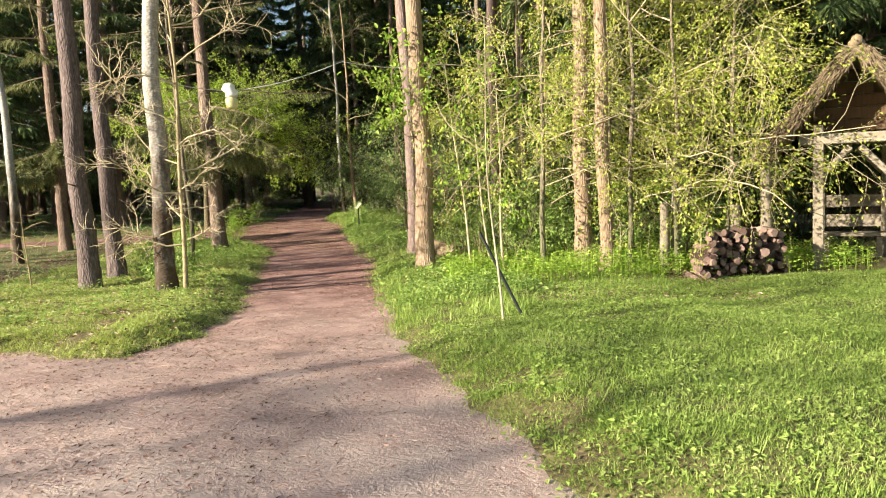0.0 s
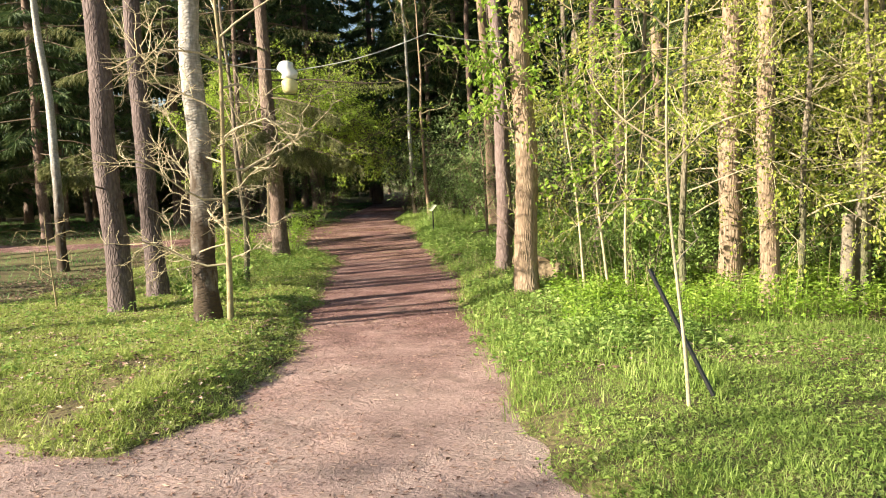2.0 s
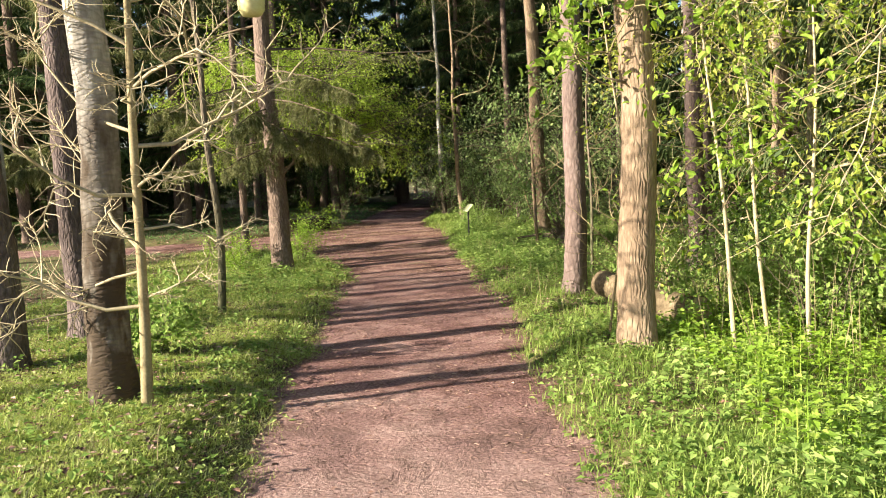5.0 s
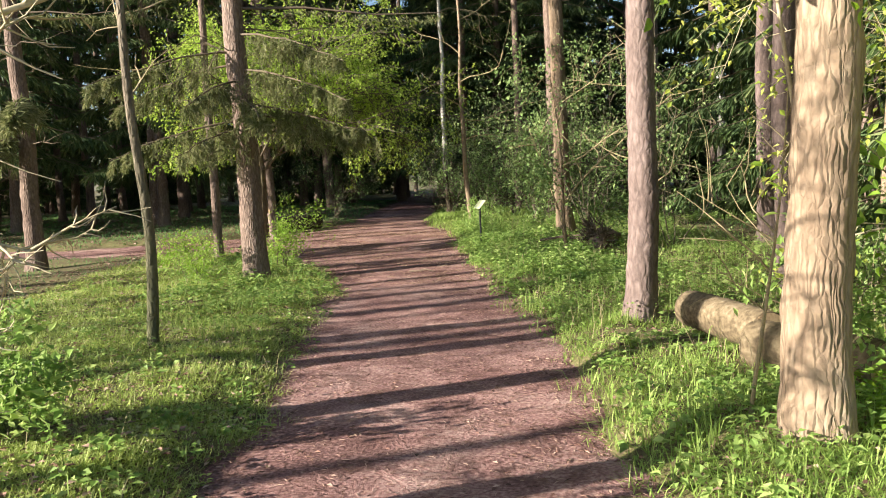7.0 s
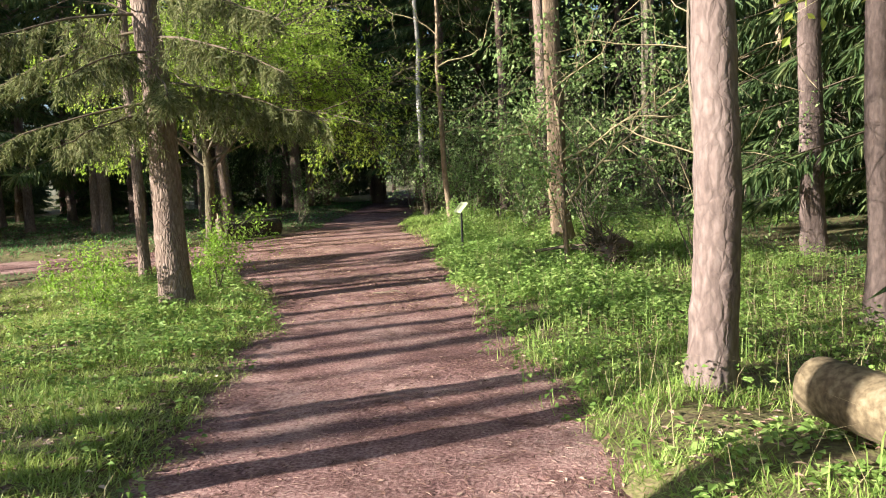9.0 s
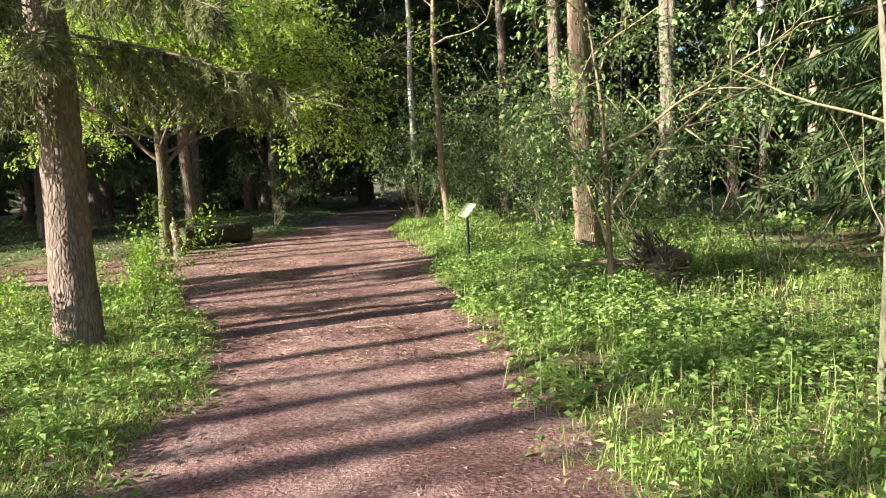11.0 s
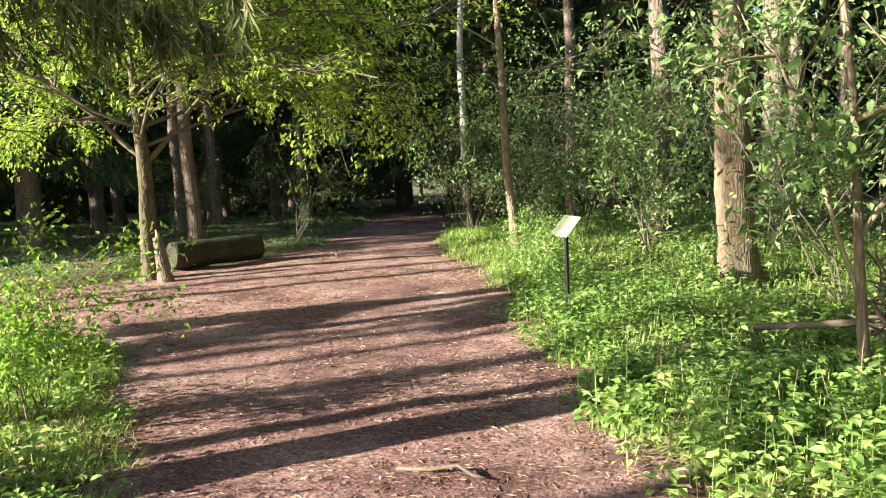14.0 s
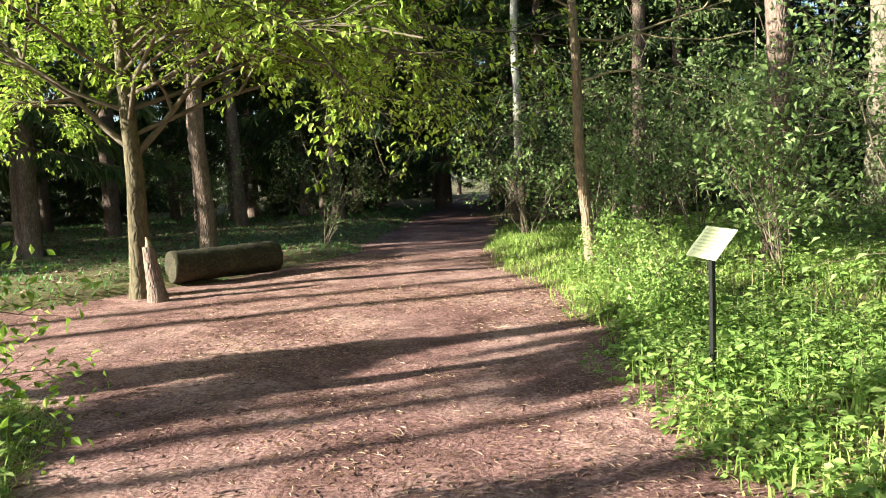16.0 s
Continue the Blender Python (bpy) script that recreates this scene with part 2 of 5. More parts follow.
def sandy_start():
    """The earth turns from grey sand at the junction to reddish soil in the wood."""
    n, l = M_DIRT.node_tree.nodes, M_DIRT.node_tree.links
    b = n["Principled BSDF"]
    col = b.inputs["Base Color"].links[0].from_socket
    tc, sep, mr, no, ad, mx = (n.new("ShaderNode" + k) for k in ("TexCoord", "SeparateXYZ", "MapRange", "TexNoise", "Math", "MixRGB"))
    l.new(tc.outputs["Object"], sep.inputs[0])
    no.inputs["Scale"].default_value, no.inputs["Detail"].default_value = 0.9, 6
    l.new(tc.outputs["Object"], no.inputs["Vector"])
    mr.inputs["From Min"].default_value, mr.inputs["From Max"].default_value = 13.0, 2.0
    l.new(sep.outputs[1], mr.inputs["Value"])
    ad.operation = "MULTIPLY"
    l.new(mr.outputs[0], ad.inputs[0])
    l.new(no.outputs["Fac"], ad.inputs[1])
    mat_no, mat_mr, dark = (n.new("ShaderNode" + k) for k in ("TexNoise", "MapRange", "MixRGB"))
    mat_no.inputs["Scale"].default_value, mat_no.inputs["Detail"].default_value, mat_no.inputs["Roughness"].default_value, mat_no.inputs["Distortion"].default_value = 3.2, 9, 0.72, 0.6
    l.new(tc.outputs["Object"], mat_no.inputs["Vector"])
    mat_mr.inputs["From Min"].default_value, mat_mr.inputs["From Max"].default_value, mat_mr.inputs["To Max"].default_value = 0.47, 0.66, 0.85
    l.new(mat_no.outputs["Fac"], mat_mr.inputs["Value"])
    l.new(mat_mr.outputs[0], dark.inputs[0])
    l.new(col, dark.inputs[1])
    dark.inputs[2].default_value = (0.115, 0.058, 0.046, 1)
    lump = n.new("ShaderNodeBump")
    lump.inputs["Strength"].default_value, lump.inputs["Distance"].default_value = 0.7, 0.06
    l.new(mat_no.outputs["Fac"], lump.inputs["Height"])
    l.new(b.inputs["Normal"].links[0].from_socket, lump.inputs["Normal"])
    l.new(lump.outputs[0], b.inputs["Normal"])
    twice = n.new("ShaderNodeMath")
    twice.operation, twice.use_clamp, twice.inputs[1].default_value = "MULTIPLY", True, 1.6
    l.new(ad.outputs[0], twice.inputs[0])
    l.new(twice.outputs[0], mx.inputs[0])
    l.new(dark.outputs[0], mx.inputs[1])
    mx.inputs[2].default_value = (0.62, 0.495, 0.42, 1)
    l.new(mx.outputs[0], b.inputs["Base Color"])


sandy_start()


# ---- geometry helpers ----
class Geo:
    """Collects vertices, triangles and quads for one mesh."""

    def __init__(self):
        self.v, self.f3, self.f4, self.n = [], [], [], 0

    def add(self, v, f3=None, f4=None):
        v = np.asarray(v, float)
        if f3 is not None and len(f3):
            self.f3.append(np.asarray(f3, int) + self.n)
        if f4 is not None and len(f4):
            self.f4.append(np.asarray(f4, int) + self.n)
        self.v.append(v)
        self.n += len(v)

    def mesh(self, name, material, smooth=True):
        me = bpy.data.meshes.new(name)
        v = np.concatenate(self.v) if self.v else np.zeros((0, 3))
        f3 = np.concatenate(self.f3) if self.f3 else np.zeros((0, 3), int)
        f4 = np.concatenate(self.f4) if self.f4 else np.zeros((0, 4), int)
        me.vertices.add(len(v))
        me.vertices.foreach_set("co", v.ravel().astype(np.float32))
        loops = np.concatenate([f3.ravel(), f4.ravel()])
        me.loops.add(len(loops))
        me.loops.foreach_set("vertex_index", loops.astype(np.int32))
        me.polygons.add(len(f3) + len(f4))
        start = np.concatenate([np.arange(len(f3)) * 3, len(f3) * 3 + np.arange(len(f4)) * 4])
        me.polygons.foreach_set("loop_start", start.astype(np.int32))
        me.update(calc_edges=True)
        me.polygons.foreach_set("use_smooth", np.full(len(f3) + len(f4), smooth))
        me.materials.append(material)
        me.validate()
        return me


def part(name, geo, material, parent=None, label="", smooth=True):
    ob = new(name, geo.mesh(name, material, smooth) if isinstance(geo, Geo) else geo)
    if parent is not None:
        ob.parent = parent
    return tagged(ob, label)


def thing(name, x, y, z, label, category, group="", rz=0.0):
    ob = new(name)
    ob.matrix_basis = pose(x, y, z, 0, 0, rz)
    return tagged(ob, label, category, group)


def tube(geo, pts, radii, sides=6, cap=True, rough=0.0, rng=None):
    """A bent, tapering tube through pts."""
    p = np.asarray(pts, float)
    r = np.asarray(radii, float)
    t = np.gradient(p, axis=0)
    t /= np.linalg.norm(t, axis=1)[:, None] + 1e-9
    ref = np.array([1.0, 0, 0]) if abs(t[0][0]) < 0.8 else np.array([0, 1.0, 0])
    u = np.cross(t, ref)
    u /= np.linalg.norm(u, axis=1)[:, None] + 1e-9
    w = np.cross(t, u)
    a = np.linspace(0, 2 * np.pi, sides, endpoint=False)
    rr = r[:, None] * np.ones((1, sides))
    if rough and rng is not None:
        rr = rr * (1 + rough * rng.standard_normal(rr.shape))
    v = p[:, None] + rr[..., None] * (np.cos(a)[None, :, None] * u[:, None] + np.sin(a)[None, :, None] * w[:, None])
    n = len(p)
    i, j = np.meshgrid(np.arange(n - 1), np.arange(sides), indexing="ij")
    k = (j + 1) % sides
    f = np.stack([i * sides + j, i * sides + k, (i + 1) * sides + k, (i + 1) * sides + j], -1).reshape(-1, 4)[:, ::-1]
    v = v.reshape(-1, 3)
    f3 = None
    if cap:
        v = np.concatenate([v, p[:1], p[-1:]])
        s = np.arange(sides)
        f3 = np.concatenate([np.stack([np.full(sides, n * sides), (s + 1) % sides, s], -1)[:, ::-1],
                             np.stack([np.full(sides, n * sides + 1), (n - 1) * sides + s, (n - 1) * sides + (s + 1) % sides], -1)[:, ::-1]])
    geo.add(v, f3, f)


def blades(geo, base, way, length, width, bend):
    """Grass blades: a quad and a tip each. way: unit leaning directions in plan."""
    n = len(base)
    side = np.stack([-way[:, 1], way[:, 0], np.zeros(n)], 1) * (width / 2)[:, None]
    fwd = np.stack([way[:, 0], way[:, 1], np.zeros(n)], 1)
    up = np.array([0, 0, 1.0])
    mid = base + fwd * (length * bend * 0.35)[:, None] + up * (length * 0.6)[:, None]
    tip = base + fwd * (length * bend)[:, None] + up * (length * (1 - 0.35 * bend))[:, None]
    v = np.stack([base - side, base + side, mid + side * 0.8, mid - side * 0.8, tip], 1).reshape(-1, 3)
    k = np.arange(n)[:, None] * 5
    geo.add(v, k + np.array([[3, 2, 4]]), k + np.array([[0, 1, 2, 3]]))


def leaves(geo, pos, d, length, width, rng, flat=0.5, fine=False):
    """Folded pointed leaves along d, roughly flat to the sky."""
    n = len(pos)
    d = d / (np.linalg.norm(d, axis=1)[:, None] + 1e-9)
    up = np.array([0, 0, 1.0]) + rng.standard_normal((n, 3)) * flat
    s = np.cross(d, up)
    s /= np.linalg.norm(s, axis=1)[:, None] + 1e-9
    nn = np.cross(s, d)
    L, W = length[:, None], width[:, None]
    if fine:
        def at(a, b, c):
            return pos + d * L * a + s * W * b + nn * L * c
        v = np.stack([pos, at(0.28, 0.42, 0.08), at(0.68, 0.36, 0.04), at(1, 0, -0.16), at(0.68, -0.36, 0.04), at(0.28, -0.42, 0.08), at(0.5, 0, -0.02)], 1).reshape(-1, 3)
        k = np.arange(n)[:, None] * 7
        geo.add(v, np.concatenate([k + np.array([[0, 1, 6]]), k + np.array([[0, 6, 5]]), k + np.array([[2, 3, 6]]), k + np.array([[6, 3, 4]])]), np.zeros((0, 4), int))
        geo.f3.append(np.concatenate([k + np.array([[1, 2, 6]]), k + np.array([[6, 4, 5]])]) + geo.n - len(v))
        return
    v = np.stack([pos, pos + d * L * 0.45 + s * W * 0.5 + nn * W * 0.15, pos + d * L - nn * L * 0.12, pos + d * L * 0.45 - s * W * 0.5 + nn * W * 0.15], 1).reshape(-1, 3)
    k = np.arange(n)[:, None] * 4
    geo.add(v, np.concatenate([k + np.array([[0, 1, 2]]), k + np.array([[0, 2, 3]])]))


def unit(v):
    v = np.asarray(v, float)
    return v / (np.linalg.norm(v) + 1e-9)


def vnoise(x, y, size, seed=0):
    """Smooth lattice noise, 0 to 1."""
    x, y = np.asarray(x, float) / size, np.asarray(y, float) / size
    i, j = np.floor(x), np.floor(y)
    u, v = x - i, y - j
    u, v = u * u * (3 - 2 * u), v * v * (3 - 2 * v)

    def h(a, b):
        s = np.sin(a * 127.1 + b * 311.7 + seed * 74.7) * 43758.5453
        return s - np.floor(s)
    return (h(i, j) * (1 - u) + h(i + 1, j) * u) * (1 - v) + (h(i, j + 1) * (1 - u) + h(i + 1, j + 1) * u) * v


# ---- plan: path and ground ----
LEFT_Y, LEFT_X = [7.3, 8.2, 10.5, 12, 14.3, 17.7, 21, 23, 24.6, 26.2, 33.0, 35.8, 42.4, 54, 80], [-3.0, -2.6, -2.85, -3.13, -3.5, -4.1, -4.72, -5.35, -6.0, -7.1, -9.0, -7.95, -8.6, -9.6, -12.0]
RIGHT_Y, RIGHT_X = [-20, 0, 3.6, 5.4, 8.1, 10.5, 12, 14.3, 17.7, 21, 23, 25, 27.1, 28.5, 30.4, 33.8, 38, 53, 80], [4.0, 1.1, 0.43, 0.1, -0.67, -0.92, -1.08, -1.3, -1.84, -2.3, -2.72, -3.05, -3.4, -3.63, -3.95, -5.05, -5.7, -7.5, -9.8]
Z_Y, Z_Z = [-10, 0, 7, 10, 15, 20, 26, 33, 45], [-0.02, -0.02, -0.10, -0.20, -0.36, -0.45, -0.40, -0.25, -0.20]


def inside(x, y):
    """Metres inside the trodden earth; negative outside."""
    x, y = np.asarray(x, float), np.asarray(y, float)
    r = np.interp(y, RIGHT_Y, RIGHT_X)
    main = np.minimum(np.minimum(x - np.interp(y, LEFT_Y, LEFT_X), r - x), y - 7.0)
    side = np.minimum(np.minimum(y - np.interp(x, [-30, -13.4, -7.8, -6.5], [28.5, 27.4, 26.9, 25.8]), np.interp(x, [-30, -14.3, -11.3, -10.3, -9.0], [30.5, 29.3, 29.9, 30.9, 32.9]) - y), -6 - x)
    start = np.minimum(np.minimum(r - x, np.interp(x, [-30, -4.6, -3.2, -2.4], [9.5, 7.75, 7.2, 8.4]) - y), np.minimum(y + 6.0, x + 23.0))
    edge = (vnoise(x, y, 0.9, 3) - 0.5) * 0.34 + (vnoise(x, y, 0.25, 4) - 0.5) * 0.16
    return np.maximum(np.maximum(main, side), start) + edge


def base_z(y):
    return np.interp(y, Z_Y, Z_Z)


def ground_z(x, y):
    s = np.clip((-inside(x, y) + 0.15) / 0.9, 0, 1)
    s = s * s * (3 - 2 * s)
    far = np.clip((np.hypot(x + 3, y - 15) - 60) / 40, 0, 1)
    return base_z(y) - 0.04 + 0.13 * s + (vnoise(x, y, 1.1, 7) - 0.5) * 0.08 * s + (vnoise(x, y, 5, 8) - 0.5) * 0.16 * s * (1 - far)


def gz(x, y):
    return float(ground_z(np.array([x]), np.array([y]))[0])


def grid_mesh(xs, ys, zf, keep=None):
    X, Y = np.meshgrid(xs, ys)
    Z = zf(X, Y)
    v = np.stack([X, Y, Z], -1).reshape(-1, 3)
    i, j = np.meshgrid(np.arange(len(ys) - 1), np.arange(len(xs) - 1), indexing="ij")
    w = len(xs)
    f = np.stack([i * w + j, i * w + j + 1, (i + 1) * w + j + 1, (i + 1) * w + j], -1).reshape(-1, 4)
    if keep is not None:
        f = f[keep(X, Y).ravel()[f].any(1)]
        used = np.unique(f)
        re = np.zeros(len(v), int)
        re[used] = np.arange(len(used))
        v, f = v[used], re[f]
    g = Geo()
    g.add(v, None, f)
    return g


far_x = [-1500, -500, -200, -100, -60, -40, -28, -20]
xs = np.concatenate([far_x, np.arange(-16, 8, 0.2), [9, 11, 14, 20, 30, 50, 90, 200, 500, 1500]])
ys = np.concatenate([[-1500, -500, -200, -80, -40, -20, -10, -5], np.arange(-3, 42, 0.2), [43, 45, 48, 52, 58, 65, 80, 120, 250, 600, 1500]])
tagged(part("ground", grid_mesh(xs, ys, ground_z), M_SOIL), "brown-green woodland soil under grass and litter", "ground", kind="structure")


def path_z(x, y):
    return base_z(y) + (vnoise(x + 0.4 * y, y - 0.3 * x, 0.63, 11) - 0.5) * 0.022 + (vnoise(x - 0.7 * y, y + 0.6 * x, 0.31, 12) - 0.5) * 0.010 + (vnoise(x, y, 1.6, 13) - 0.5) * 0.03


near = grid_mesh(np.concatenate([np.arange(-24, -14, 0.3), np.arange(-14, 1.9, 0.1)]), np.concatenate([np.arange(-6.6, 0, 0.3), np.arange(0, 45, 0.1)]), path_z, lambda x, y: inside(x, y) > -0.35)
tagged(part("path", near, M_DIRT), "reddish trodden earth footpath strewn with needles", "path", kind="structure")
tagged(part("path", grid_mesh(np.arange(-14, -5, 0.4), np.arange(45, 80, 0.5), lambda x, y: base_z(y) + 0.01, lambda x, y: inside(x, y) > -0.3), M_DIRT), "shaded end of the earth footpath in the wood", "path", kind="structure")


# ---- trees ----
def stem(geo, height, r0, lean=(0, 0), sides=14, seed=0, flare=1.5, top=0.35, wobble=0.03, step=0.22):
    """A trunk from the ground: root flare, taper, slight bends and uneven girth. Returns its centre line as a function of height."""
    rng = np.random.default_rng(seed)
    z = np.concatenate([np.arange(-0.25, min(3.5, height), step * 0.6), np.arange(min(3.5, height), height, step * 3), [height]])
    ph = rng.uniform(0, 6.28, 4)

    def line(q):
        q = np.asarray(q, float)
        k = np.clip(q, 0, None)
        return np.stack([lean[0] * k + wobble * np.sin(q * 0.9 + ph[0]) + wobble * 0.5 * np.sin(q * 2.3 + ph[1]),
                         lean[1] * k + wobble * np.sin(q * 0.8 + ph[2]) + wobble * 0.5 * np.sin(q * 2.1 + ph[3]), q], -1)
    r = r0 * ((1 - np.clip(z, 0, None) / height) * (1 - top) + top) * (1 + (flare - 1) * np.exp(-np.clip(z + 0.25, 0, None) * 3.2))
    a = np.linspace(0, 2 * np.pi, sides, endpoint=False)
    lob = rng.uniform(0, 6.28)
    rr = r[:, None] * (1 + 0.035 * rng.standard_normal((len(z), sides)) + 0.16 * np.exp(-np.clip(z + 0.25, 0, None) * 3.0)[:, None] * np.cos(4 * a + lob)[None])
    c = line(z)
    v = c[:, None] + rr[..., None] * np.stack([np.cos(a), np.sin(a), 0 * a], -1)[None]
    n = len(z)
    i, j = np.meshgrid(np.arange(n - 1), np.arange(sides), indexing="ij")
    k = (j + 1) % sides
    f = np.stack([i * sides + j, i * sides + k, (i + 1) * sides + k, (i + 1) * sides + j], -1).reshape(-1, 4)
    v = np.concatenate([v.reshape(-1, 3), c[-1:]])
    s = np.arange(sides)
    geo.add(v, np.stack([np.full(sides, n * sides), (n - 1) * sides + s, (n - 1) * sides + (s + 1) % sides], -1), f)
    return line


def grow(geo, tips, p, d, length, r, depth, rng, kids=4, spread=0.8, bend=0.25, droop=0.0, shrink=0.6, rise=0.0, segs=5, sides=5, start=0.25, level=1.0):
    """A branch with its side branches. tips gathers (points, directions) of the last twigs."""
    pts, dirs = [np.asarray(p, float)], []
    d = unit(d)
    for s in range(segs):
        d = unit(d + rng.standard_normal(3) * bend * 0.5 + np.array([0, 0, rise - droop * (s + 1) / segs]))
        dirs.append(d)
        pts.append(pts[-1] + d * length / segs)
    pts = np.array(pts)
    tube(geo, pts, np.linspace(r, r * 0.35, len(pts)), sides if r > 0.012 else 3, cap=False)
    if depth == 0:
        tips.append((pts[1:], np.array(dirs)))
        return
    for _ in range(kids):
        q = rng.uniform(start, 1.0) * segs
        i = min(int(q), segs - 1)
        o = pts[i] + (pts[i + 1] - pts[i]) * (q - i)
        side = unit(np.cross(dirs[i], rng.standard_normal(3)) * np.array([1, 1, level]))
        grow(geo, tips, o, dirs[i] * (1 - spread * 0.5) + side * spread, length * shrink * rng.uniform(0.7, 1.2), r * 0.55, depth - 1, rng, kids, spread, bend, droop, shrink, rise, max(segs - 1, 3), max(sides - 1, 3), start, level)


def leaf_out(geo, tips, per, size, rng, scatter=0.06, flat=0.5, aspect=0.6, fine=False):
    if not tips:
        return
    P, D = np.concatenate([t[0] for t in tips]), np.concatenate([t[1] for t in tips])
    P, D = np.repeat(P, per, 0), np.repeat(D, per, 0)
    n = len(P)
    P = P + rng.standard_normal((n, 3)) * scatter
    D = D + rng.standard_normal((n, 3)) * 0.8 + np.array([0, 0, -0.15])
    L = size * rng.uniform(0.6, 1.3, n)
    leaves(geo, P, D, L, L * aspect, rng, flat, fine)


def needle_sprays(geo, P, D, size, rng, width=0.05):
    """Thin hanging strips of needles at P along D."""
    n = len(P)
    L = size * rng.uniform(0.6, 1.4, n)
    leaves(geo, P, D, L, np.full(n, width) * rng.uniform(0.6, 1.3, n), rng, 1.0)


def conifer(name, x, y, height, r0, crown_from, reach, label, seed, lean=(0, 0), branches=60, sprays=70, dead=6, material=None, droop=0.5, sides=12, category="tree", group="", flare=1.5, width=0.05, spray=0.3, needle=None, low=()):
    """Spruce or pine: trunk, dead lower stubs, drooping branches with hanging needle sprays."""
    rng = np.random.default_rng(seed)
    t = thing(name, x, y, gz(x, y), label, category, group)
    g = Geo()
    line = stem(g, height, r0, lean, sides, seed, flare, 0.2)
    part("trunk", g, material or M_PINE, t)
    wood, green = Geo(), Geo()
    for _ in range(dead):
        z = rng.uniform(1.6, max(crown_from, 2.5))
        a = rng.uniform(0, 6.28)
        grow(wood, [], line(z), (math.cos(a), math.sin(a), rng.uniform(-0.2, 0.2)), rng.uniform(0.3, 1.3), 0.014, 1, rng, 3, 0.6, 0.3, 0.05, segs=4, sides=4)
    P, D = [], []
    for i in range(branches):
        f = (i + rng.uniform(0, 1)) / branches
        z = crown_from + (height - crown_from) * f
        a = i * 2.4 + rng.uniform(-0.3, 0.3)
        L = reach * (1 - f) ** 0.7 * rng.uniform(0.7, 1.15) + 0.3
        out = np.array([math.cos(a), math.sin(a), 0])
        s = np.linspace(0, 1, 7)
        pts = line(z) + out[None] * (L * s)[:, None] + np.array([0, 0, 1.0])[None] * (L * (0.15 * s - droop * s ** 1.6 + 0.12 * s ** 4))[:, None] + rng.standard_normal((7, 3)) * 0.03 * s[:, None]
        tube(wood, pts[::2], np.linspace(0.03, 0.006, 4) * (0.4 + L / 5), 3, cap=False)
        m = int(sprays * (0.4 + 0.6 * L / reach))
        q = rng.uniform(0.12, 1, m) ** 0.8 * 6
        k = np.minimum(q.astype(int), 5)
        o = pts[k] + (pts[k + 1] - pts[k]) * (q - k)[:, None]
        side = np.array([-out[1], out[0], 0])
        w = rng.uniform(-1, 1, m) * 0.28 * L * (1.05 - q / 6)
        P.append(o + side[None] * w[:, None] + out[None] * (np.abs(w) * 0.5)[:, None] - np.array([0, 0, 1.0])[None] * (np.abs(w) * 0.3 + rng.uniform(0, 0.08, m))[:, None])
        D.append(out[None] * 0.5 + side[None] * np.sign(w)[:, None] * 0.5 + np.array([0, 0, -0.8])[None] + rng.standard_normal((m, 3)) * 0.35)
    for z, a, L in low:
        a = math.radians(a)
        out, side = np.array([math.cos(a), math.sin(a), 0]), np.array([-math.sin(a), math.cos(a), 0])
        s = np.linspace(0, 1, 9)
        pts = line(z) + out[None] * (L * s)[:, None] - np.array([0, 0, 1.0])[None] * (L * 0.28 * s ** 1.5)[:, None] + rng.standard_normal((9, 3)) * 0.025 * s[:, None]
        tube(wood, pts, np.linspace(0.022, 0.005, 9), 5, cap=False)
        for _ in range(int(30 * L)):
            q = rng.uniform(0.12, 0.98) * 8
            k = min(int(q), 7)
            o = pts[k] + (pts[k + 1] - pts[k]) * (q - k)
            way = unit(out * rng.uniform(0.1, 0.6) + side * rng.uniform(-0.9, 0.9) - np.array([0, 0, rng.uniform(0.35, 1.1)]))
            hang = np.linspace(0, 1, 5)[:, None]
            twig = o + way * hang * rng.uniform(0.25, 0.75) * (1.15 - q / 9) - np.array([0, 0, 0.12]) * hang ** 2
            tube(wood, twig, np.linspace(0.004, 0.0015, 5), 3, cap=False)
            at = rng.integers(0, 4, 46)
            P.append(twig[at] + (twig[at + 1] - twig[at]) * rng.uniform(0, 1, (46, 1)))
            D.append(way[None] * 0.8 + rng.standard_normal((46, 3)) * 0.55 - np.array([0, 0, 0.3]))
    needle_sprays(green, np.concatenate(P), np.concatenate(D), spray, rng, width)
    tagged(part("twigwork", wood, M_DEAD, t), kind="stuff")
    tagged(part("crown", green, needle or M_NEEDLE, t, smooth=False), kind="stuff")
    return t


